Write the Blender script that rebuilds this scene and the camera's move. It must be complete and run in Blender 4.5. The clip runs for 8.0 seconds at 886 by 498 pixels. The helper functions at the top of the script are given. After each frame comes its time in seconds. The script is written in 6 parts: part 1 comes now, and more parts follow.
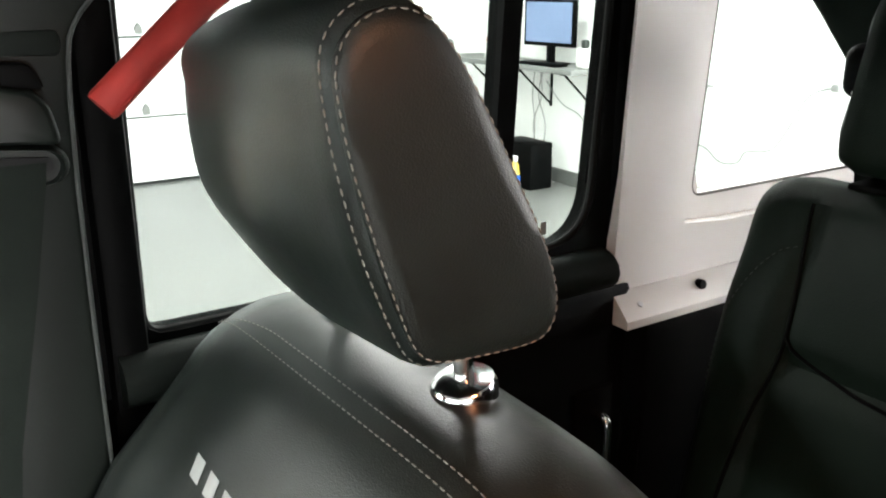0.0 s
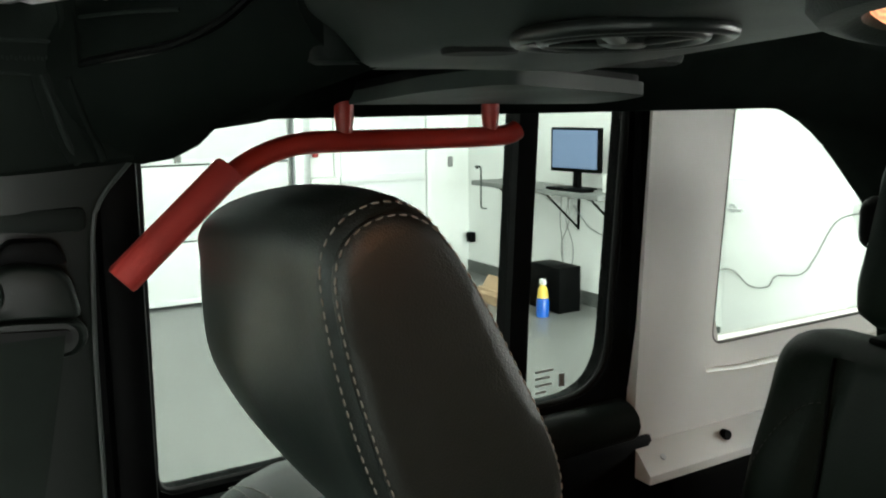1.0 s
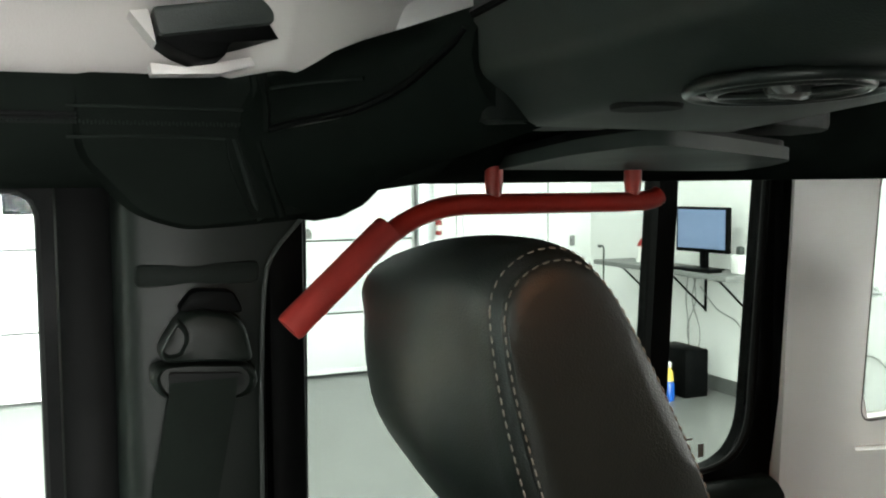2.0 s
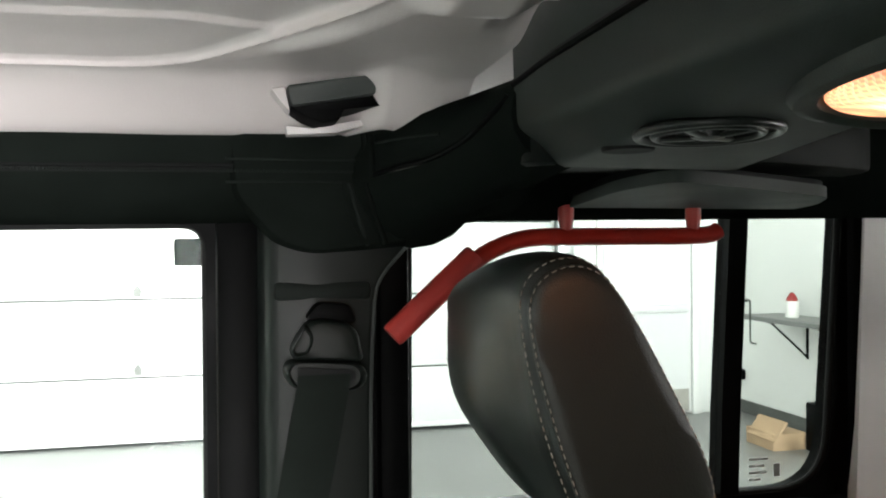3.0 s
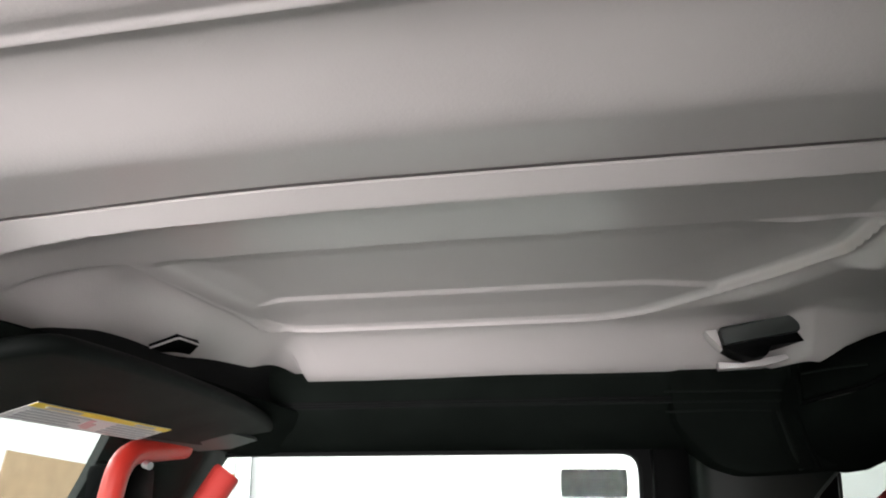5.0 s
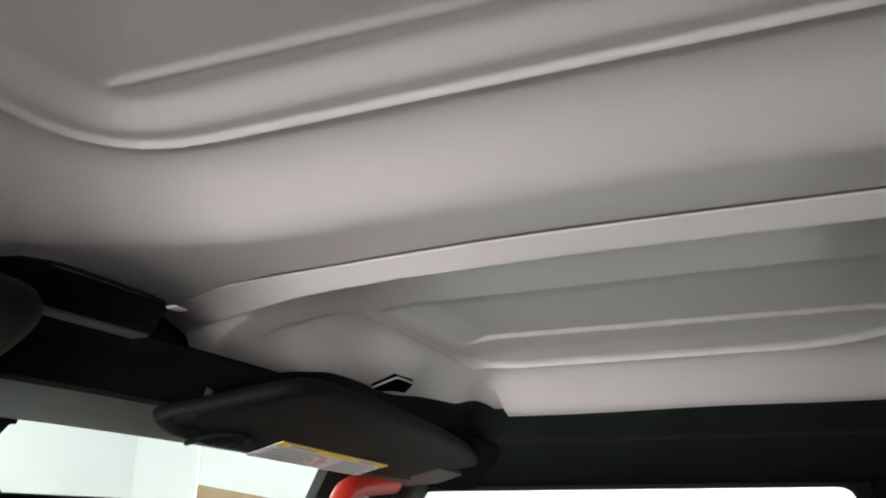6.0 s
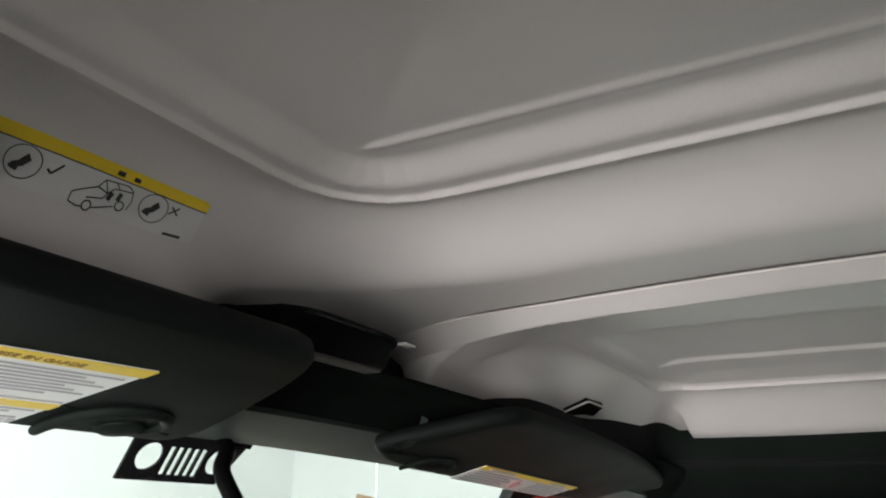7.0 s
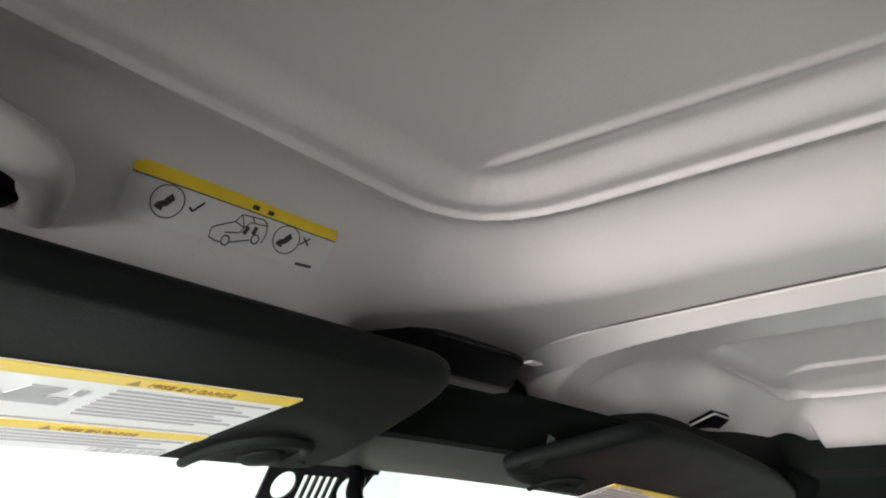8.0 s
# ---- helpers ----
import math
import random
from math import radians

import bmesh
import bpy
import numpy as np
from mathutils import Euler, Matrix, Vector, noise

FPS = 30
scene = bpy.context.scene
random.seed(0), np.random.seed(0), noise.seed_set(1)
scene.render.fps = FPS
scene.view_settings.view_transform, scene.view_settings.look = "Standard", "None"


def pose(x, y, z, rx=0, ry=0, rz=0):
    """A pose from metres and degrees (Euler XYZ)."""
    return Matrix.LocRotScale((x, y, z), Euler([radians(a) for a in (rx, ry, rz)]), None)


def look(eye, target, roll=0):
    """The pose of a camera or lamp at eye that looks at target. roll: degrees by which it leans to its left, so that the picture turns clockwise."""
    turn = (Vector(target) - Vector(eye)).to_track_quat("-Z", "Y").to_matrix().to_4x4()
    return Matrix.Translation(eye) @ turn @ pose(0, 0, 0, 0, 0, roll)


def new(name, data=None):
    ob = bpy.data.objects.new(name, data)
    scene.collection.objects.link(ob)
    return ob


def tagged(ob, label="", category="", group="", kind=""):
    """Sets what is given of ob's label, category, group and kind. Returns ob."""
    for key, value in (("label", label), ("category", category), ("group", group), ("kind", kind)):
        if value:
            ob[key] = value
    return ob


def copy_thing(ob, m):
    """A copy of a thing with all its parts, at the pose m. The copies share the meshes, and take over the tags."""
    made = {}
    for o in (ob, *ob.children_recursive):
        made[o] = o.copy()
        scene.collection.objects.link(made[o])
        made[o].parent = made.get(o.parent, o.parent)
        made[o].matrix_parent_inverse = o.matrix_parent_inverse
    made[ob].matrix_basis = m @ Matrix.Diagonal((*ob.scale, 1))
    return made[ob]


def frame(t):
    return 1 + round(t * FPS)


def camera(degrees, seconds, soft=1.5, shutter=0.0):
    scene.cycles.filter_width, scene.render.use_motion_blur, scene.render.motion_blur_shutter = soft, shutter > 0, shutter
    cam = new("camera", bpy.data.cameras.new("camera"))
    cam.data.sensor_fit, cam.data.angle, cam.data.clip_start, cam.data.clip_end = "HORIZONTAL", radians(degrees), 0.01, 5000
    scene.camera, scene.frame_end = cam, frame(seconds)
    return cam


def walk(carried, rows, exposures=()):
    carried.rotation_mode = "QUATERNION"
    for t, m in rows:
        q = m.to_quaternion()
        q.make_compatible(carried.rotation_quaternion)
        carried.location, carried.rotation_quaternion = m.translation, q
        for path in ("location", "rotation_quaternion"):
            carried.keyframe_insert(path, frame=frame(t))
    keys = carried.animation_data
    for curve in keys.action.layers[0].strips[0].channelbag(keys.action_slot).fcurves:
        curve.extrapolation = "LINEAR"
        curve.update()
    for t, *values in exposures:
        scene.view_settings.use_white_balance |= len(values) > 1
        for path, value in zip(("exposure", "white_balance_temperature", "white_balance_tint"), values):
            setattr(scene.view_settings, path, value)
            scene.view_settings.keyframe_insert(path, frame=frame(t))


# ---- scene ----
cam = camera(54.6, 8.0, soft=2.0)
PATH = [
    (0, (0.023, 0.024, 1.606), (1.624, -1.016, 1.009), -0.0),
    (0.2, (0.03, 0.012, 1.618), (1.647, -1.037, 1.085), -0.4),
    (0.5, (0.028, 0.003, 1.629), (1.672, -1.043, 1.179), -0.4),
    (1, (0.017, 0.01, 1.643), (1.709, -1.005, 1.315), -0.5),
    (1.5, (0.013, 0.013, 1.639), (1.775, -0.909, 1.424), -0.5),
    (2, (-0.001, 0.045, 1.63), (1.835, -0.736, 1.488), -0.4),
    (2.2, (-0.015, 0.051, 1.632), (1.849, -0.664, 1.514), -0.4),
    (3.3, (-0.198, 0.036, 1.602), (1.774, -0.293, 1.668), -0.3),
    (3.5, (-0.212, 0.041, 1.601), (1.771, -0.178, 1.736), -0.1),
    (4, (-0.257, 0.068, 1.603), (1.716, 0.111, 1.926), -0.1),
    (4.2, (-0.265, 0.074, 1.601), (1.693, 0.199, 1.991), 0.1),
    (5.3, (-0.302, 0.115, 1.6), (1.569, 0.575, 2.136), 0.3),
    (5.5, (-0.307, 0.126, 1.601), (1.543, 0.648, 2.152), 0.4),
    (6, (-0.322, 0.141, 1.601), (1.458, 0.842, 2.183), 0.3),
    (6.5, (-0.341, 0.156, 1.608), (1.362, 1.028, 2.19), 1.7),
    (7, (-0.359, 0.17, 1.61), (1.273, 1.159, 2.208), 1.6),
    (7.5, (-0.373, 0.187, 1.608), (1.181, 1.282, 2.229), 1.3),
    (8, (-0.366, 0.185, 1.608), (1.135, 1.339, 2.254), 0.0),
]
EXPOSURES = [(0.0, 1.72, 6500, 10), (0.5, 1.25, 6500, 5), (1.0, 0.85, 6500, 0), (1.5, 0.8, 6500, 0), (2.2, 1.0, 6500, 2), (3.3, 0.85, 6500, 10), (3.7, 0.48, 6500, 11), (4.2, 0.32, 6500, 12), (5.3, 0.12, 6500, 10), (6.5, -0.2, 6500, 7), (7.0, -0.24, 6500, 6), (8.0, 0.28, 6500, 7)]
walk(cam, [(t, look(eye, target, roll)) for t, eye, target, roll in PATH], EXPOSURES)

XC = 0.03  # the car's middle line


# ---- world and light ----
world = bpy.data.worlds.new("world")
world.use_nodes = True
scene.world = world
world.node_tree.nodes["Background"].inputs[0].default_value = (0.8, 0.9, 1.0, 1)
world.node_tree.nodes["Background"].inputs[1].default_value = 0.05

LAMP_W = 42.0
LAMP_SPOTS = [(-3.0, 4.6), (1.2, -2.9), (1.2, 4.2), (4.4, -2.6), (4.4, 1.0), (4.4, 4.6)]


def area_lamp(name, m, sx, sy, watts, colour):
    data = bpy.data.lights.new(name, "AREA")
    data.shape, data.size, data.size_y, data.energy, data.color = "RECTANGLE", sx, sy, watts, colour
    ob = new(name, data)
    ob.matrix_world = m
    return ob


for lx, ly in LAMP_SPOTS:
    area_lamp("tube_light", pose(lx, ly, 3.36), 1.15, 0.24, LAMP_W * (1.6 if lx > 4 else 5.5 if ly > 4 else 3.0), (1.0, 1.0, 0.96))

# added daylight: two lamps in made-up, unseen doorways on the driver's side
area_lamp("added_daylight", pose(-5.22, -0.30, 1.37, 0, -90, 0), 2.6, 2.1, 950.0, (1.0, 0.96, 0.96))
area_lamp("added_daylight", pose(-5.22, -3.2, 1.37, 0, -90, 0), 2.6, 2.3, 1150.0, (1.0, 0.96, 0.96))

dome_data = bpy.data.lights.new("dome_bulb", "AREA")
dome_data.shape, dome_data.size, dome_data.size_y = "RECTANGLE", 0.20, 0.07
dome_data.energy, dome_data.color = 0.48, (1.0, 0.40, 0.17)
dome_bulb = new("dome_bulb", dome_data)
dome_bulb.matrix_world = pose(0.050, -0.215, 1.6535)


# ---- materials ----
def material(name, colour, rough=0.5, metal=0.0, grain=0.0, grain_size=400.0, tone=0.12, tone_size=6.0, bump_scale=0.002,
             spec=0.5, cells=False, coat=0.0, random_tone=0.0, wear=0.07):
    mat = bpy.data.materials.new(name)
    mat.use_nodes = True
    nt = mat.node_tree
    bsdf = nt.nodes["Principled BSDF"]
    bsdf.inputs["Roughness"].default_value = rough
    bsdf.inputs["Metallic"].default_value = metal
    bsdf.inputs["Specular IOR Level"].default_value = spec
    bsdf.inputs["Coat Weight"].default_value = coat
    co = nt.nodes.new("ShaderNodeTexCoord")
    big = nt.nodes.new("ShaderNodeTexNoise")
    big.inputs["Scale"].default_value, big.inputs["Detail"].default_value = tone_size, 5
    nt.links.new(co.outputs["Object"], big.inputs["Vector"])
    fine = nt.nodes.new("ShaderNodeTexVoronoi" if cells else "ShaderNodeTexNoise")
    fine.inputs["Scale"].default_value = grain_size
    nt.links.new(co.outputs["Object"], fine.inputs["Vector"])
    ramp = nt.nodes.new("ShaderNodeMapRange")
    ramp.inputs["From Min"].default_value, ramp.inputs["From Max"].default_value = 0.3, 0.7
    ramp.inputs["To Min"].default_value, ramp.inputs["To Max"].default_value = 1 - tone, 1 + tone
    nt.links.new(big.outputs["Fac"], ramp.inputs["Value"])
    hue = nt.nodes.new("ShaderNodeVectorMath")
    hue.operation = "SCALE"
    hue.inputs[0].default_value = colour[:3]
    if random_tone:
        info = nt.nodes.new("ShaderNodeObjectInfo")
        rnd = nt.nodes.new("ShaderNodeMapRange")
        rnd.inputs["To Min"].default_value, rnd.inputs["To Max"].default_value = 1 - random_tone, 1 + random_tone
        mul = nt.nodes.new("ShaderNodeMath")
        mul.operation = "MULTIPLY"
        nt.links.new(info.outputs["Random"], rnd.inputs["Value"])
        nt.links.new(rnd.outputs[0], mul.inputs[0])
        nt.links.new(ramp.outputs[0], mul.inputs[1])
        nt.links.new(mul.outputs[0], hue.inputs["Scale"])
    else:
        nt.links.new(ramp.outputs[0], hue.inputs["Scale"])
    nt.links.new(hue.outputs[0], bsdf.inputs["Base Color"])
    worn = nt.nodes.new("ShaderNodeMapRange")
    worn.inputs["From Min"].default_value, worn.inputs["From Max"].default_value = 0.3, 0.7
    worn.inputs["To Min"].default_value, worn.inputs["To Max"].default_value = max(0.02, rough - wear), min(1.0, rough + wear)
    nt.links.new(big.outputs["Fac"], worn.inputs["Value"])
    nt.links.new(worn.outputs[0], bsdf.inputs["Roughness"])
    if grain:
        bump = nt.nodes.new("ShaderNodeBump")
        bump.inputs["Strength"].default_value, bump.inputs["Distance"].default_value = grain, bump_scale
        nt.links.new(fine.outputs["Distance" if cells else "Fac"], bump.inputs["Height"])
        nt.links.new(bump.outputs[0], bsdf.inputs["Normal"])
    return mat


def glass_material(name, tint, rough=0.0):
    mat = bpy.data.materials.new(name)
    mat.use_nodes = True
    nt = mat.node_tree
    nt.nodes.clear()
    out = nt.nodes.new("ShaderNodeOutputMaterial")
    clear = nt.nodes.new("ShaderNodeBsdfTransparent")
    clear.inputs[0].default_value = (*tint, 1)
    gloss = nt.nodes.new("ShaderNodeBsdfGlossy")
    gloss.inputs["Roughness"].default_value = rough
    facing = nt.nodes.new("ShaderNodeLayerWeight")
    facing.inputs[0].default_value = 0.5
    steep = nt.nodes.new("ShaderNodeMath")
    steep.operation = "POWER"
    steep.inputs[1].default_value = 5.0
    nt.links.new(facing.outputs["Facing"], steep.inputs[0])
    fres = nt.nodes.new("ShaderNodeMapRange")
    fres.inputs["To Min"].default_value, fres.inputs["To Max"].default_value = 0.0016, 0.35
    nt.links.new(steep.outputs[0], fres.inputs["Value"])
    mix = nt.nodes.new("ShaderNodeMixShader")
    nt.links.new(fres.outputs[0], mix.inputs[0])
    nt.links.new(clear.outputs[0], mix.inputs[1])
    nt.links.new(gloss.outputs[0], mix.inputs[2])
    nt.links.new(mix.outputs[0], out.inputs[0])
    return mat


def glow_material(name, colour, strength):
    mat = bpy.data.materials.new(name)
    mat.use_nodes = True
    bsdf = mat.node_tree.nodes["Principled BSDF"]
    bsdf.inputs["Base Color"].default_value = (*colour, 1)
    bsdf.inputs["Emission Color"].default_value = (*colour, 1)
    bsdf.inputs["Emission Strength"].default_value = strength
    return mat


def lens_material(name, hot):
    """A ribbed lamp lens, brightest over its bulb."""
    mat = bpy.data.materials.new(name)
    mat.use_nodes = True
    nt = mat.node_tree
    bsdf = nt.nodes["Principled BSDF"]
    bsdf.inputs["Base Color"].default_value = (0.75, 0.52, 0.42, 1)
    bsdf.inputs["Roughness"].default_value = 0.25
    co = nt.nodes.new("ShaderNodeTexCoord")
    far = nt.nodes.new("ShaderNodeVectorMath")
    far.operation = "DISTANCE"
    far.inputs[1].default_value = hot
    nt.links.new(co.outputs["Object"], far.inputs[0])
    ramp = nt.nodes.new("ShaderNodeValToRGB")
    ramp.color_ramp.elements[0].position, ramp.color_ramp.elements[0].color = 0.10, (1.0, 0.80, 0.50, 1)
    ramp.color_ramp.elements[1].position, ramp.color_ramp.elements[1].color = 1.0, (0.20, 0.055, 0.030, 1)
    for at, colour in ((0.24, (1.0, 0.45, 0.20, 1)), (0.45, (0.55, 0.17, 0.085, 1))):
        ramp.color_ramp.elements.new(at).color = colour
    size = nt.nodes.new("ShaderNodeMath")
    size.operation = "DIVIDE"
    size.inputs[1].default_value = 0.10
    nt.links.new(far.outputs["Value"], size.inputs[0])
    nt.links.new(size.outputs[0], ramp.inputs[0])
    nt.links.new(ramp.outputs[0], bsdf.inputs["Emission Color"])
    ribs = nt.nodes.new("ShaderNodeTexWave")
    ribs.inputs["Scale"].default_value = 72.0
    nt.links.new(co.outputs["Object"], ribs.inputs["Vector"])
    power = nt.nodes.new("ShaderNodeMapRange")
    power.inputs["To Min"].default_value, power.inputs["To Max"].default_value = 0.65, 1.5
    nt.links.new(ribs.outputs["Fac"], power.inputs["Value"])
    nt.links.new(power.outputs[0], bsdf.inputs["Emission Strength"])
    return mat


LINER = material("roof_liner", (0.55, 0.515, 0.505), 0.34, grain=0.22, grain_size=620, tone=0.06, tone_size=4, bump_scale=0.0006, spec=0.75)
HARDTOP = material("hardtop_inside", (0.66, 0.64, 0.61), 0.5, grain=0.2, grain_size=700, tone=0.06, tone_size=5, bump_scale=0.0006)
PAD = material("padded_cloth", (0.0068, 0.0087, 0.0075), 0.9, grain=0.4, grain_size=1500, tone=0.2, tone_size=18, bump_scale=0.0005, spec=0.0)
PLASTIC = material("moulded_plastic", (0.0065, 0.0085, 0.0074), 0.6, grain=0.35, grain_size=1100, tone=0.15, tone_size=9, bump_scale=0.0005, spec=0.06)
PLASTIC_GREY = material("grey_plastic", (0.036, 0.042, 0.039), 0.5, grain=0.3, grain_size=1100, tone=0.12, tone_size=9, bump_scale=0.0005, spec=0.3)
VINYL = material("visor_vinyl", (0.0044, 0.0056, 0.0050), 0.62, grain=0.35, grain_size=900, tone=0.12, tone_size=9, bump_scale=0.0004, spec=0.07)
SHELL = material("sound_bar_plastic", (0.017, 0.0225, 0.0195), 0.55, grain=0.3, grain_size=1000, tone=0.12, tone_size=9, bump_scale=0.0005, spec=0.2)
TRIM = material("pillar_trim", (0.0052, 0.0075, 0.0062), 0.46, grain=0.3, grain_size=1100, tone=0.15, tone_size=9, bump_scale=0.0004, spec=0.16)
SPEAKER = material("speaker_rim", (0.010, 0.0125, 0.0112), 0.34, grain=0.15, grain_size=900, tone=0.15, tone_size=20, bump_scale=0.0003, spec=0.3)
BLACK = material("black_trim", (0.0022, 0.0024, 0.0024), 0.5, grain=0.2, grain_size=900, tone=0.2, tone_size=12, bump_scale=0.0004, spec=0.03)
RUBBER = material("rubber_seal", (0.006, 0.0065, 0.0065), 0.7, grain=0.2, grain_size=600, bump_scale=0.0004, spec=0.12)
SEAL_GREY = material("aged_seal", (0.07, 0.063, 0.06), 0.7, grain=0.2, grain_size=600, bump_scale=0.0004, spec=0.2)
LEATHER = material("black_leather", (0.0115, 0.0150, 0.0135), 0.39, grain=0.3, grain_size=1000, tone=0.08, tone_size=14, bump_scale=0.0005, cells=True, spec=0.36, wear=0.008)
CLOTH_SEAT = material("seat_leather_perforated", (0.0050, 0.0098, 0.0070), 0.55, grain=0.4, grain_size=800, tone=0.15, tone_size=10, bump_scale=0.0006, cells=True, spec=0.09)
PIPING = material("pad_piping", (0.0095, 0.0125, 0.0108), 0.8, grain=0.5, grain_size=1500, tone=0.2, tone_size=40, bump_scale=0.0004, spec=0.1)
THREAD = material("stitch_thread", (0.20, 0.192, 0.175), 0.8, tone=0.15, tone_size=300)
EMBROIDERY = material("embroidery", (0.42, 0.43, 0.43), 0.7, grain=0.4, grain_size=2500, tone=0.1, tone_size=60, bump_scale=0.0004)
RED = material("red_powder_coat", (0.38, 0.022, 0.014), 0.42, grain=0.15, grain_size=900, tone=0.08, tone_size=20, bump_scale=0.0003)
RED_GRIP = material("red_foam_grip", (0.36, 0.024, 0.018), 0.7, grain=0.5, grain_size=1400, tone=0.1, tone_size=30, bump_scale=0.0004)
CHROME = material("chrome", (0.82, 0.82, 0.83), 0.12, metal=1.0, tone=0.04)
STEEL = material("galvanised_steel", (0.55, 0.56, 0.57), 0.4, metal=0.9, tone=0.15, tone_size=20)
HINGE_STEEL = material("dull_hinge_steel", (0.20, 0.20, 0.195), 0.6, tone=0.2, tone_size=30)
BELT = material("belt_webbing", (0.0072, 0.0096, 0.0082), 0.8, grain=0.6, grain_size=1800, tone=0.12, tone_size=30, bump_scale=0.0006, spec=0.05)
PAINT = material("white_wall_paint", (0.80, 0.81, 0.80), 0.6, grain=0.15, grain_size=120, tone=0.03, tone_size=1.5, bump_scale=0.001)
DOOR_PAINT = material("garage_door_paint", (0.74, 0.75, 0.76), 0.45, grain=0.12, grain_size=90, tone=0.03, tone_size=2, bump_scale=0.001, random_tone=0.02)
CONCRETE = material("sealed_concrete", (0.195, 0.197, 0.192), 0.35, grain=0.15, grain_size=60, tone=0.12, tone_size=1.2, bump_scale=0.002)
GREY_BASE = material("grey_wall_base", (0.10, 0.105, 0.10), 0.6, tone=0.15, tone_size=4)
CARD = material("cardboard", (0.42, 0.29, 0.18), 0.85, grain=0.3, grain_size=200, tone=0.1, tone_size=12)
LABEL = material("label_white", (0.72, 0.72, 0.71), 0.4, tone=0.03)
LABEL_GREY = material("label_film", (0.58, 0.57, 0.56), 0.35, tone=0.03)
YELLOW = material("label_yellow", (0.72, 0.52, 0.03), 0.4, tone=0.04, tone_size=30)
INK = material("label_ink", (0.03, 0.03, 0.03), 0.5, tone=0.1)
INK_GREY = material("label_print_grey", (0.36, 0.36, 0.37), 0.5, tone=0.1)
BAND_INK = material("label_band_print", (0.25, 0.15, 0.02), 0.5, tone=0.1)
INK_PINK = material("label_print_pink", (0.55, 0.30, 0.30), 0.5, tone=0.1)
GLASS = glass_material("side_glass", (0.90, 0.94, 0.925))
REAR_GLASS = glass_material("tinted_rear_glass", (0.52, 0.55, 0.535))
WINDSHIELD = glass_material("windshield_glass", (0.70, 0.74, 0.735))
FRIT = material("black_frit", (0.008, 0.008, 0.009), 0.25, tone=0.05)
BODY_PAINT = material("white_car_paint", (0.72, 0.72, 0.71), 0.25, tone=0.02, coat=0.5)
TUBE_GLOW = glow_material("lamp_diffuser", (1.0, 1.0, 0.96), 14.0)
DOME_GLOW = lens_material("dome_lens_lit", (0.118, -0.216, 1.660))
SCREEN = glow_material("monitor_picture", (0.13, 0.18, 0.30), 0.45)
BLUE = material("blue_liquid_plastic", (0.01, 0.09, 0.45), 0.3, tone=0.05)
YELLOW_PLASTIC = material("yellow_plastic", (0.75, 0.52, 0.08), 0.4, tone=0.05)
WHITE_PLASTIC = material("white_plastic", (0.75, 0.75, 0.73), 0.4, tone=0.04)
WIRE = material("grey_cable", (0.22, 0.22, 0.22), 0.5, tone=0.05)
EXT_RED = material("extinguisher_red", (0.28, 0.02, 0.02), 0.3, tone=0.05)


# ---- mesh helpers ----
def link_mesh(name, bm, mat, parent=None, label="", smooth=True):
    bmesh.ops.recalc_face_normals(bm, faces=bm.faces)
    me = bpy.data.meshes.new(name)
    bm.to_mesh(me)
    bm.free()
    if mat:
        me.materials.append(mat)
    for p in me.polygons:
        p.use_smooth = smooth
    if smooth:
        me.set_sharp_from_angle(angle=radians(38))
    ob = new(name, me)
    if parent is not None:
        ob.parent = parent
    if label:
        ob["label"] = label
    return ob


def part(name, bm, mat, parent, label="", smooth=True):
    return link_mesh(name, bm, mat, parent, label, smooth)


def thing(name, label, category, group="", kind=""):
    return tagged(new(name), label, category, group, kind)


def box(bm, x0, x1, y0, y1, z0, z1, bevel=0.0, seg=2, turn=None):
    made = bmesh.ops.create_cube(bm, size=1.0)["verts"]
    mid = Vector(((x0 + x1) / 2, (y0 + y1) / 2, (z0 + z1) / 2))
    size = Vector((abs(x1 - x0), abs(y1 - y0), abs(z1 - z0)))
    for v in made:
        v.co = Vector((v.co.x * size.x, v.co.y * size.y, v.co.z * size.z))
    if bevel:
        edges = list({e for v in made for e in v.link_edges})
        got = bmesh.ops.bevel(bm, geom=edges, offset=min(bevel, min(size) * 0.48), segments=seg, affect="EDGES", profile=0.5)
        made = list({v for f in got["faces"] for v in f.verts} | {v for v in made if v.is_valid})
    for v in made:
        v.co = (turn @ v.co if turn else v.co) + mid
    return made


def boxes(*specs, bevel=0.0, seg=2):
    bm = bmesh.new()
    for s in specs:
        box(bm, *s, bevel=bevel, seg=seg)
    return bm


def loft(bm, rings, caps=True, closed=True):
    rows = [[bm.verts.new(p) for p in ring] for ring in rings]
    n = len(rows[0])
    for a, b in zip(rows, rows[1:]):
        for k in range(n if closed else n - 1):
            m = (k + 1) % n
            bm.faces.new((a[k], a[m], b[m], b[k]))
    if caps and closed:
        bm.faces.new(rows[0][::-1])
        bm.faces.new(rows[-1])
    return rows


def smooth_path(points, steps=6):
    pts = [Vector(p) for p in points]
    out = []
    for i in range(len(pts) - 1):
        p0, p1, p2, p3 = pts[max(i - 1, 0)], pts[i], pts[i + 1], pts[min(i + 2, len(pts) - 1)]
        for k in range(steps):
            t = k / steps
            out.append(0.5 * (2 * p1 + (p2 - p0) * t + (2 * p0 - 5 * p1 + 4 * p2 - p3) * t * t + (3 * p1 - p0 - 3 * p2 + p3) * t ** 3))
    return out + [pts[-1]]


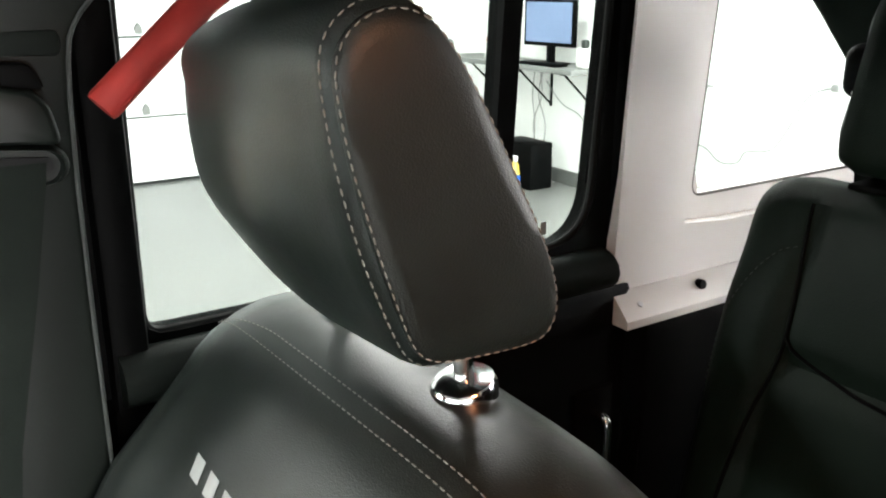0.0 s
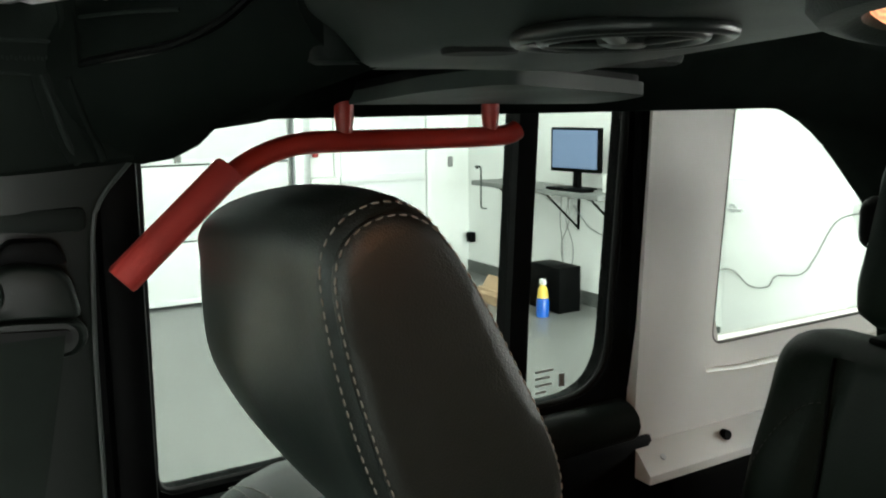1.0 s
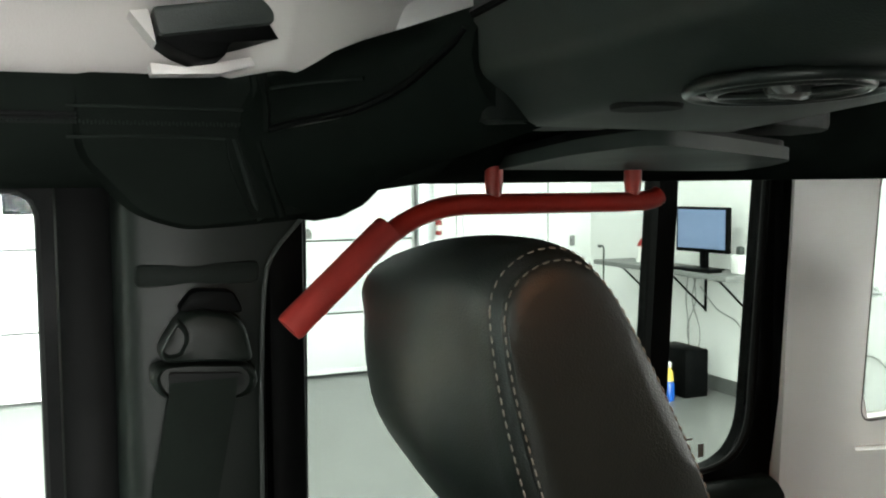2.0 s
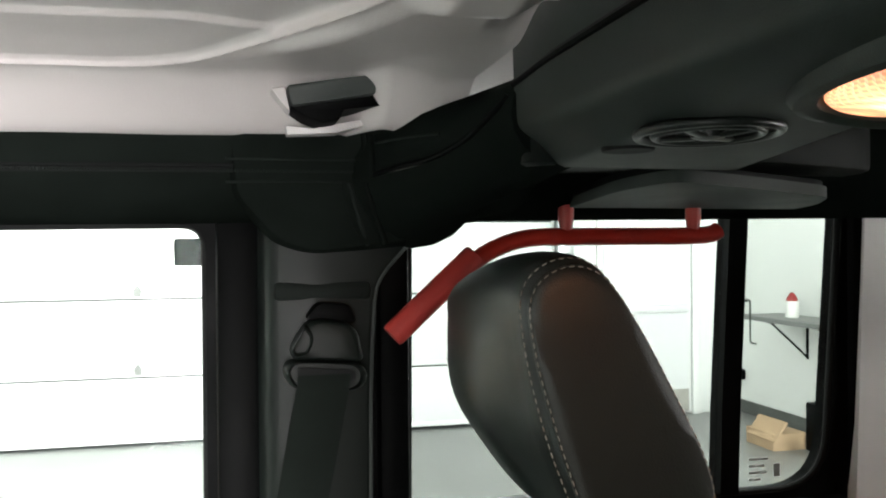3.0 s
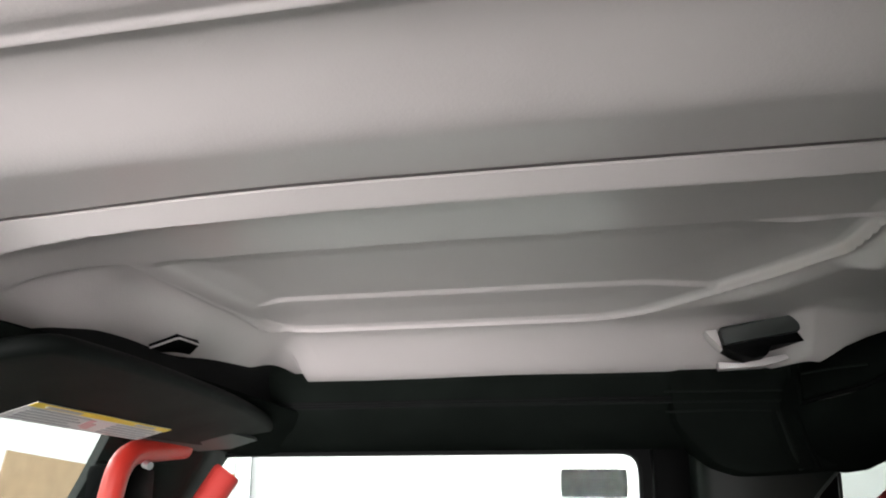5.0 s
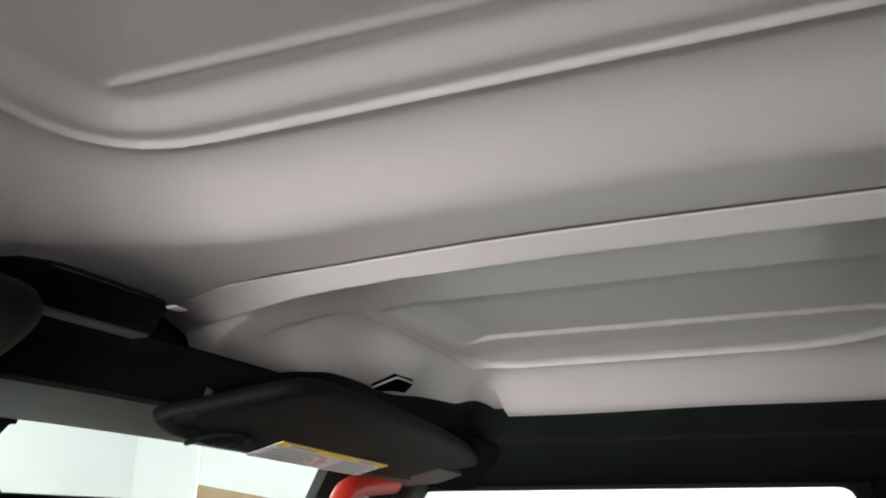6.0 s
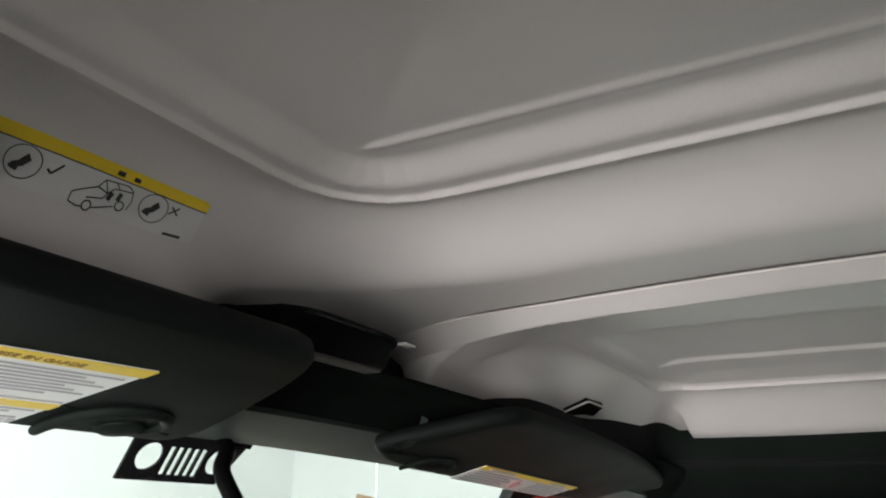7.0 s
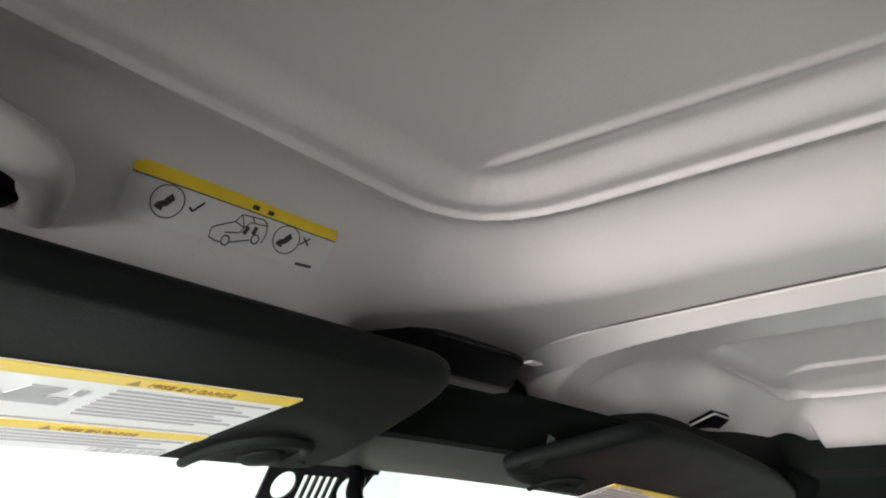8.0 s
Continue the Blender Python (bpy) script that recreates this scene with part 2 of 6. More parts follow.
def fillet_path(points, radius, steps=6):
    pts = [Vector(p) for p in points]
    out = [pts[0]]
    for a, b, c in zip(pts, pts[1:], pts[2:]):
        d0, d1 = (a - b), (c - b)
        r0, r1 = min(radius, d0.length * 0.49), min(radius, d1.length * 0.49)
        p, q = b + d0.normalized() * r0, b + d1.normalized() * r1
        for k in range(steps + 1):
            t = k / steps
            out.append(p * (1 - t) ** 2 + b * 2 * t * (1 - t) + q * t * t)
    return out + [pts[-1]]


def tube(bm, path, radius, seg=12, caps=True, flat=1.0):
    path = [Vector(p) for p in path]
    radii = radius if isinstance(radius, (list, tuple)) else [radius] * len(path)
    up = Vector((0, 0, 1))
    if abs((path[1] - path[0]).normalized().z) > 0.9:
        up = Vector((0, 1, 0))
    rings = []
    for i, p in enumerate(path):
        d = (path[min(i + 1, len(path) - 1)] - path[max(i - 1, 0)]).normalized()
        side = d.cross(up).normalized()
        up = side.cross(d).normalized()
        rings.append([p + radii[i] * (math.cos(a) * side + flat * math.sin(a) * up) for a in (2 * math.pi * k / seg for k in range(seg))])
    loft(bm, rings, caps)


def tube_bm(path, radius, seg=12, flat=1.0):
    bm = bmesh.new()
    tube(bm, path, radius, seg, True, flat)
    return bm


def prism(bm, outline, axis, a, b, inset=0.0, mid=None):
    """A flat outline of (u, v) pushed along an axis from a to b; inset rounds the rims a little."""
    def at(u, v, w):
        return {"x": (w, u, v), "y": (u, w, v), "z": (u, v, w)}[axis]
    cu = sum(p[0] for p in outline) / len(outline)
    cv = sum(p[1] for p in outline) / len(outline)

    def shrunk(k):
        out = []
        for u, v in outline:
            d = math.hypot(u - cu, v - cv)
            f = max(0.0, (d - k) / d) if d else 1
            out.append((cu + (u - cu) * f, cv + (v - cv) * f))
        return out
    if inset:
        s = 1 if b > a else -1
        levels = [(a, inset), (a + s * inset * 0.3, inset * 0.3), (a + s * inset, 0), (b - s * inset, 0), (b - s * inset * 0.3, inset * 0.3), (b, inset)]
    else:
        levels = [(a, 0), (b, 0)]
    loft(bm, [[at(u, v, w) for u, v in (shrunk(k) if k else outline)] for w, k in levels])


def prism_bm(outline, axis, a, b, inset=0.0):
    bm = bmesh.new()
    prism(bm, outline, axis, a, b, inset)
    return bm


def rounded(points, radius, steps=5):
    """A closed outline of (u, v) with rounded corners; radius may be one number or one a corner."""
    n = len(points)
    radii = radius if isinstance(radius, (list, tuple)) else [radius] * n
    out = []
    for i in range(n):
        a, b, c = Vector(points[i - 1]), Vector(points[i]), Vector(points[(i + 1) % n])
        if radii[i] <= 0:
            out.append(tuple(b))
            continue
        r0, r1 = min(radii[i], (a - b).length * 0.49), min(radii[i], (c - b).length * 0.49)
        p, q = b + (a - b).normalized() * r0, b + (c - b).normalized() * r1
        for k in range(steps + 1):
            t = k / steps
            out.append(tuple(p * (1 - t) ** 2 + b * 2 * t * (1 - t) + q * t * t))
    return out


def resample(points, n):
    pts = [Vector(p) for p in points] + [Vector(points[0])]
    run = [0.0]
    for a, b in zip(pts, pts[1:]):
        run.append(run[-1] + (b - a).length)
    out = []
    for k in range(n):
        want = run[-1] * k / n
        i = max(j for j in range(len(run)) if run[j] <= want + 1e-9)
        i = min(i, len(pts) - 2)
        f = (want - run[i]) / max(run[i + 1] - run[i], 1e-9)
        out.append(tuple(pts[i].lerp(pts[i + 1], f)))
    return out


def plate_with_hole(bm, outer, inner, axis, a, b, n=48):
    """A plate between an outer and an inner outline, with thickness, pushed along an axis from a to b."""
    cu = sum(p[0] for p in inner) / len(inner)
    cv = sum(p[1] for p in inner) / len(inner)

    def spread(outline):
        got = []
        m = len(outline)
        for k in range(n):
            ang = 2 * math.pi * k / n
            du, dv = math.cos(ang), math.sin(ang)
            best = 0.0
            for i in range(m):
                (u0, v0), (u1, v1) = outline[i], outline[(i + 1) % m]
                eu, ev = u1 - u0, v1 - v0
                den = du * ev - dv * eu
                if abs(den) < 1e-12:
                    continue
                t = ((u0 - cu) * ev - (v0 - cv) * eu) / den
                s = ((u0 - cu) * dv - (v0 - cv) * du) / den
                if t > 0 and -1e-6 <= s <= 1 + 1e-6:
                    best = max(best, t)
            got.append((cu + du * best, cv + dv * best))
        return got
    so, si = spread_corners(outer, inner, spread, n)

    def at(u, v, w):
        return {"x": (w, u, v), "y": (u, w, v), "z": (u, v, w)}[axis]
    rings = [[at(u, v, a) for u, v in si], [at(u, v, a) for u, v in so], [at(u, v, b) for u, v in so], [at(u, v, b) for u, v in si]]
    rings.append(rings[0])
    rows = [[bm.verts.new(p) for p in ring] for ring in rings[:4]]
    rows.append(rows[0])
    m = len(so)
    for r0, r1 in zip(rows, rows[1:]):
        for k in range(m):
            bm.faces.new((r0[k], r0[(k + 1) % m], r1[(k + 1) % m], r1[k]))


def spread_corners(outer, inner, spread, n):
    so, si = spread(outer), spread(inner)
    for p in outer:
        k = min(range(n), key=lambda i: (so[i][0] - p[0]) ** 2 + (so[i][1] - p[1]) ** 2)
        so[k] = tuple(p)
    if len(inner) <= 8:
        for p in inner:
            k = min(range(n), key=lambda i: (si[i][0] - p[0]) ** 2 + (si[i][1] - p[1]) ** 2)
            si[k] = tuple(p)
    return so, si


def smoothstep(t):
    t = min(1.0, max(0.0, t))
    return t * t * (3 - 2 * t)




# ---- the garage ----
RX0, RX1, RY0, RY1, RH = -5.2, 7.15, -4.6, 6.6, 3.6


def structure(name, bm, mat, label, smooth=False):
    return tagged(link_mesh(name, bm, mat, None, "", smooth), label, "structure", kind="structure")


structure("floor", boxes((RX0 - 0.2, RX1 + 0.2, RY0 - 0.2, RY1 + 0.2, -0.2, 0.0)), CONCRETE, "sealed grey concrete garage floor with a dull sheen")
structure("ceiling", boxes((RX0 - 0.2, RX1 + 0.2, RY0 - 0.2, RY1 + 0.2, RH, RH + 0.15)), PAINT, "plain white painted garage ceiling")
DOOR_Y0, DOOR_Y1, DOOR_H = -2.7, 3.3, 3.04
structure("wall_east", boxes((RX1 + 0.05, RX1 + 0.25, RY0 - 0.2, DOOR_Y0 - 0.02, 0, RH), (RX1 + 0.05, RX1 + 0.25, DOOR_Y1 + 0.02, RY1 + 0.2, 0, RH),
                             (RX1 + 0.05, RX1 + 0.25, DOOR_Y0 - 0.02, DOOR_Y1 + 0.02, DOOR_H, RH)), PAINT, "white painted garage wall round the sectional door")
structure("wall_south", boxes((RX0 - 0.2, RX1 + 0.05, RY0 - 0.2, RY0, 0, RH)), PAINT, "white painted garage wall behind the shelf")
structure("wall_north", boxes((RX0 - 0.2, RX1 + 0.05, RY1, RY1 + 0.2, 0, RH)), PAINT, "plain white garage wall ahead of the car")
# both openings are invented out of view to hold the added daylight lamps
structure("wall_west", boxes((RX0 - 0.2, RX0, RY0, -4.4, 0, RH), (RX0 - 0.2, RX0, -2.0, -1.4, 0, RH), (RX0 - 0.2, RX0, 1.4, RY1, 0, RH), (RX0 - 0.2, RX0, -4.4, -2.0, 2.7, RH), (RX0 - 0.2, RX0, -1.4, 1.4, 2.7, RH)),
          PAINT, "plain white garage wall with two made-up openings for added light")
structure("baseboard", boxes((3.98, RX1 + 0.05, RY0, RY0 + 0.012, 0.0, 0.12), (RX0, 3.0, RY0, RY0 + 0.012, 0.0, 0.12), bevel=0.003), GREY_BASE,
          "dark grey rubber base strip along the wall")

# the sectional garage door
garage_door = thing("garage_door", "closed white sectional garage door with ribbed panels", "garage door")
SECTIONS = [0.02, 0.553, 1.186, 1.812, 2.43, 3.04]
for z0, z1 in zip(SECTIONS, SECTIONS[1:]):
    bm = bmesh.new()
    box(bm, RX1, RX1 + 0.045, DOOR_Y0, DOOR_Y1, z0 + 0.009, z1 - 0.009, 0.006, 2)
    box(bm, RX1 - 0.010, RX1, DOOR_Y0, DOOR_Y1, z0 + 0.006, z0 + 0.045, 0.004, 2)
    part("section", bm, DOOR_PAINT, garage_door)
for z in SECTIONS[1:-1]:
    part("joint", boxes((RX1 + 0.012, RX1 + 0.04, DOOR_Y0, DOOR_Y1, z - 0.009, z + 0.009)), PLASTIC_GREY, garage_door, "grey gap between two sections")
bm = bmesh.new()
plate_with_hole(bm, [(-0.02, 1.41), (0.60, 1.41), (0.60, 1.71), (-0.02, 1.71)], rounded([(0.02, 1.45), (0.56, 1.45), (0.56, 1.675), (0.02, 1.675)], 0.02), "x", RX1 - 0.022, RX1 - 0.002)
door_window = part("window_frame", bm, WHITE_PLASTIC, garage_door, "white moulded window frame")
part("pane", boxes((RX1 - 0.014, RX1 - 0.008, 0.0, 0.58, 1.43, 1.69)), material("tinted_pane", (0.006, 0.008, 0.008), 0.2, tone=0.6, tone_size=5, spec=0.0), door_window, "dark window pane")
for hy in (1.963, 0.845, -0.42, -1.75):
    for hz in (1.186, 0.553):
        bm = bmesh.new()
        loft(bm, [[(x, hy + k * dy, hz + 0.02 + k * dz) for dy, dz in ((-0.045, 0.0), (0.045, 0.0), (0.045, 0.07), (0.0, 0.13), (-0.045, 0.07))] for x, k in ((RX1 - 0.016, 0.62), (RX1 - 0.002, 0.72))])
        part("hinge", bm, HINGE_STEEL, garage_door, "small galvanised hinge")

door_track = thing("door_track", "galvanised vertical track beside the garage door", "track", "door tracks")
bm = bmesh.new()
box(bm, RX1 - 0.10, RX1 - 0.085, 3.27, 3.40, 0.0, 3.0, 0.003)
box(bm, RX1 - 0.10, RX1, 3.40, 3.412, 0.0, 3.0, 0.003)
part("rail", bm, STEEL, door_track)
for z in (0.5, 1.2, 1.9, 2.6):
    part("bracket", boxes((RX1 - 0.085, RX1 + 0.05, 3.36, 3.40, z - 0.05, z + 0.05), bevel=0.003), STEEL, door_track)
copy_thing(door_track, pose(0, -2.87 - 3.27, 0))
structure("trim", boxes((RX1 - 0.02, RX1 + 0.05, -3.12, -2.90, 0, RH), (RX1 - 0.03, RX1 + 0.05, 3.45, 3.62, 0, RH), bevel=0.004), PAINT, "white boxed column beside the garage door")

# the service door in the corner of that wall
service_door = thing("door_1", "closed white service door with a cross rail", "door", kind="structure")
part("leaf", boxes((RX1 - 0.005, RX1 + 0.045, -4.08, -3.20, 0.02, 2.05), bevel=0.004), DOOR_PAINT, service_door)
part("rail", boxes((RX1 - 0.045, RX1 - 0.005, -4.05, -3.18, 0.965, 1.03), bevel=0.006), DOOR_PAINT, service_door, "raised horizontal bar")
part("frame", boxes((RX1 - 0.02, RX1 + 0.05, -4.17, -4.09, 0, 2.12), (RX1 - 0.02, RX1 + 0.05, -3.19, -3.13, 0, 2.12), (RX1 - 0.02, RX1 + 0.05, -4.17, -3.13, 2.06, 2.12), bevel=0.004), PAINT, service_door)
part("kick_plate", boxes((RX1 - 0.012, RX1 - 0.005, -4.05, -3.24, 0.03, 0.24), bevel=0.002), material("kick_plate_grey", (0.38, 0.37, 0.34), 0.5), service_door, "dull grey kick plate")

# a white door in the side wall
wall_door = thing("door_2", "closed white door with a brushed lever handle", "door", kind="structure")
part("leaf", boxes((3.05, 3.95, RY0 - 0.002, RY0 + 0.02, 0.01, 1.16), bevel=0.004), PAINT, wall_door)
bm = bmesh.new()
tube(bm, [(3.90, RY0 + 0.02, 0.955), (3.90, RY0 + 0.03, 0.955)], [0.033, 0.033], 16)
tube(bm, fillet_path([(3.90, RY0 + 0.02, 0.955), (3.90, RY0 + 0.075, 0.955), (3.78, RY0 + 0.08, 0.955)], 0.02), 0.011, 10)
part("handle", bm, STEEL, wall_door, "brushed steel lever handle")

outlet_box = thing("wall_outlet", "white wall outlet box with a grey plug in it", "outlet")
part("cover", boxes((2.86, 2.96, RY0, RY0 + 0.03, 0.95, 1.10), bevel=0.006), WHITE_PLASTIC, outlet_box)
part("plug", boxes((2.92, 2.97, RY0 + 0.03, RY0 + 0.07, 1.0, 1.04), bevel=0.008), WIRE, outlet_box, "grey moulded plug")
cord = thing("power_cord", "thin grey power cord drooping along the white wall", "cord")
part("wire", tube_bm(smooth_path([(2.96, RY0 + 0.06, 1.02), (3.12, RY0 + 0.05, 0.95), (3.25, RY0 + 0.04, 0.72), (3.34, RY0 + 0.04, 0.60), (3.52, RY0 + 0.04, 0.56), (3.58, RY0 + 0.04, 0.48),
                                  (3.72, RY0 + 0.04, 0.46), (3.86, RY0 + 0.04, 0.54), (3.98, RY0 + 0.04, 0.52), (4.06, RY0 + 0.05, 0.40)], 5), 0.0055, 6), WIRE, cord)
notice = thing("wall_notice", "small white paper notice on the wall", "notice")
part("sheet", boxes((3.03, 3.16, RY0, RY0 + 0.004, 1.33, 1.47)), LABEL, notice)

small_outlet = thing("wall_outlet", "black plug in a small wall socket", "outlet")
part("plug", boxes((7.06, 7.14, RY0 + 0.0, RY0 + 0.07, 0.31, 0.41), bevel=0.012), BLACK, small_outlet)
switch = thing("wall_switch", "small grey switch plate on the white wall", "switch")
part("plate", boxes((RX1 + 0.03, RX1 + 0.052, -4.41, -4.36, 1.06, 1.16), bevel=0.004), WIRE, switch)

# the shelf with its load
shelf = thing("wall_shelf", "grey wall shelf on black steel angle brackets", "shelf")
SY = RY0 + 0.42
part("board", boxes((4.80, 6.50, RY0 + 0.004, SY, 0.945, 0.985), bevel=0.004), material("shelf_grey", (0.17, 0.175, 0.17), 0.5, tone=0.1), shelf)
for bx in (4.95, 5.50, 6.15):
    bm = bmesh.new()
    box(bm, bx - 0.012, bx + 0.012, RY0, RY0 + 0.012, 0.62, 0.945, 0.002)
    box(bm, bx - 0.012, bx + 0.012, RY0, SY - 0.04, 0.933, 0.945, 0.002)
    tube(bm, [(bx, RY0 + 0.01, 0.64), (bx, SY - 0.07, 0.938)], 0.009, 8)
    part("bracket", bm, BLACK, shelf, "black steel bracket")
monitor = thing("computer_monitor", "black flat monitor with a pale blue picture", "monitor")
MY = RY0 + 0.20
mt = Matrix.Rotation(radians(8), 3, "Z")
bm = bmesh.new()
box(bm, 5.050, 5.570, MY - 0.02, MY + 0.02, 1.12, 1.47, 0.008, 2, mt)
part("housing", bm, BLACK, monitor)
bm = bmesh.new()
box(bm, 5.075, 5.545, MY + 0.0195, MY + 0.0225, 1.15, 1.45, 0.0, 1, mt)
part("screen", bm, SCREEN, monitor, "lit pale blue screen")
bm = bmesh.new()
box(bm, 5.270, 5.350, MY - 0.03, MY, 0.985, 1.13, 0.006)
box(bm, 5.170, 5.450, MY - 0.10, MY + 0.07, 0.985, 0.998, 0.005)
part("stand", bm, BLACK, monitor)
keyboard = thing("keyboard", "black keyboard in front of the monitor", "keyboard")
part("body", boxes((5.02, 5.45, SY - 0.16, SY - 0.03, 0.985, 1.008), bevel=0.005), BLACK, keyboard)
tin = thing("spray_bottle", "small white bottle with a dark cap on the shelf", "bottle")
part("body", boxes((4.84, 4.94, RY0 + 0.16, RY0 + 0.26, 0.985, 1.13), bevel=0.02, seg=3), WHITE_PLASTIC, tin)
part("cap", boxes((4.865, 4.915, RY0 + 0.185, RY0 + 0.235, 1.13, 1.19), bevel=0.012), PLASTIC_GREY, tin, "dark grey cap")
kit = thing("first_aid_can", "small red and white can on the shelf", "can")
part("body", tube_bm([(6.08, RY0 + 0.2, 0.985), (6.08, RY0 + 0.2, 1.12)], 0.055, 16), WHITE_PLASTIC, kit)
part("top", tube_bm([(6.08, RY0 + 0.2, 1.12), (6.08, RY0 + 0.2, 1.15), (6.08, RY0 + 0.2, 1.19)], [0.050, 0.040, 0.015], 16), EXT_RED, kit, "red rounded top")
hook = thing("hose_hook", "bent grey wire hook hanging from the shelf end", "hook")
part("wire", tube_bm(fillet_path([(6.38, SY + 0.005, 1.10), (6.38, SY + 0.04, 1.12), (6.28, SY + 0.04, 1.12), (6.28, SY + 0.04, 0.76), (6.20, SY + 0.04, 0.76)], 0.03), 0.008, 8), PLASTIC_GREY, hook)
bundle = thing("cable_bundle", "loose grey cables hanging below the shelf", "cables")
for k, (cx, dx) in enumerate(((5.68, 0.02), (5.63, -0.05), (5.57, 0.05))):
    part("cable", tube_bm(smooth_path([(cx, RY0 + 0.03, 0.94), (cx + dx, RY0 + 0.04, 0.7), (cx - dx, RY0 + 0.04, 0.45), (cx + dx * 0.5, RY0 + 0.03, 0.15), (cx + 0.05, RY0 + 0.05, 0.02)]), 0.0045, 6), WIRE, bundle)
part("cable", tube_bm(smooth_path([(5.55, RY0 + 0.02, 0.82), (5.35, RY0 + 0.02, 0.66), (5.15, RY0 + 0.02, 0.60), (5.0, RY0 + 0.02, 0.50), (4.75, RY0 + 0.02, 0.46)]), 0.0045, 6), WIRE, bundle)

case = thing("computer_tower", "black computer tower on the concrete floor", "computer")
part("case", boxes((5.25, 5.64, -4.42, -4.20, 0.0, 0.37), bevel=0.008), BLACK, case)
bottle = thing("spray_bottle", "blue and yellow bottle standing on the floor", "bottle")
BX, BY = 5.28, -4.06
part("body", tube_bm([(BX, BY, 0), (BX, BY, 0.13), (BX, BY, 0.15)], [0.05, 0.05, 0.042], 18), BLUE, bottle, "bright blue lower body")
part("shoulder", tube_bm([(BX, BY, 0.15), (BX, BY, 0.22), (BX, BY, 0.25)], [0.044, 0.036, 0.02], 18), YELLOW_PLASTIC, bottle, "yellow shoulder")
part("nozzle", boxes((BX - 0.03, BX + 0.035, BY - 0.014, BY + 0.014, 0.25, 0.30), bevel=0.01), WHITE_PLASTIC, bottle, "white spray head")
carton = thing("cardboard_box", "opened brown cardboard box on the floor", "box")
part("tray", boxes((5.66, 6.02, -4.22, -3.93, 0.0, 0.13), bevel=0.004), CARD, carton)
bm = bmesh.new()
box(bm, 5.62, 5.98, -3.98, -3.965, 0.06, 0.24, 0.0, 1, Matrix.Rotation(radians(35), 3, "X"))
part("flap", bm, CARD, carton, "raised cardboard flap")
extinguisher = thing("fire_extinguisher", "small red fire extinguisher hung by the column", "extinguisher")
part("tank", tube_bm([(RX1 - 0.1, -2.915, 1.21), (RX1 - 0.1, -2.915, 1.22), (RX1 - 0.1, -2.915, 1.33), (RX1 - 0.1, -2.915, 1.345)], [0.02, 0.030, 0.030, 0.014], 14), EXT_RED, extinguisher)
part("valve", boxes((RX1 - 0.115, RX1 - 0.08, -2.93, -2.90, 1.345, 1.375), bevel=0.005), BLACK, extinguisher, "black valve head")
part("label", tube_bm([(RX1 - 0.1, -2.915, 1.25), (RX1 - 0.1, -2.915, 1.30)], 0.0308, 14), WHITE_PLASTIC, extinguisher, "pale paper label")
cabinet = thing("wall_box", "small white service box on the column", "box")
part("body", boxes((RX1 - 0.14, RX1 - 0.02, -3.12, -2.86, 0.86, 1.03), bevel=0.006), WHITE_PLASTIC, cabinet)
board = thing("cardboard_sheet", "brown cardboard sheet leaning on a box ahead of the car", "cardboard")
bm = bmesh.new()
loft(bm, [[(3.50, y, 1.722), (4.19, y, 1.664), (4.30, y, 1.05), (3.33, y, 1.05)] for y in (3.0, 3.006)])
part("sheet", bm, CARD, board)
part("carton", boxes((3.3, 4.5, 3.0, 3.7, 0.0, 1.08), bevel=0.006), CARD, board, "large carton below")
pole = thing("wooden_pole", "thin bare wooden pole leaning on the wall", "pole")
part("shaft", tube_bm([(RX1 - 0.08, 3.44, 1.62), (5.9, 3.75, 0.0)], 0.016, 8), CARD, pole)

for lx, ly in LAMP_SPOTS:
    lamp = thing("ceiling_light", "white ceiling strip light, lit", "light", "ceiling lights")
    part("housing", boxes((lx - 0.62, lx + 0.62, ly - 0.15, ly + 0.15, 3.42, RH), bevel=0.01), WHITE_PLASTIC, lamp)
    part("diffuser", boxes((lx - 0.58, lx + 0.58, ly - 0.12, ly + 0.12, 3.385, 3.42), bevel=0.006), TUBE_GLOW, lamp, "glowing white diffuser")


# ---- the car's shell ----
def seam_at(y):
    """The gap between the roof panels drifts to the right towards the front."""
    d = y - 0.27
    return SEAM + 0.075 * (d + math.sqrt(d * d + 0.0036))


def lowered(x, y, z):
    """The panels sag towards the car's middle, about a point under the roof."""
    k = 1.0 - 0.080 * (1.0 - smoothstep((x - 0.15) / 0.35))
    return (SAG[0] + (x - SAG[0]) * k, SAG[1] + (y - SAG[1]) * k, SAG[2] + (z - SAG[2]) * k)


SAG = (-0.31, 0.14, 1.605)


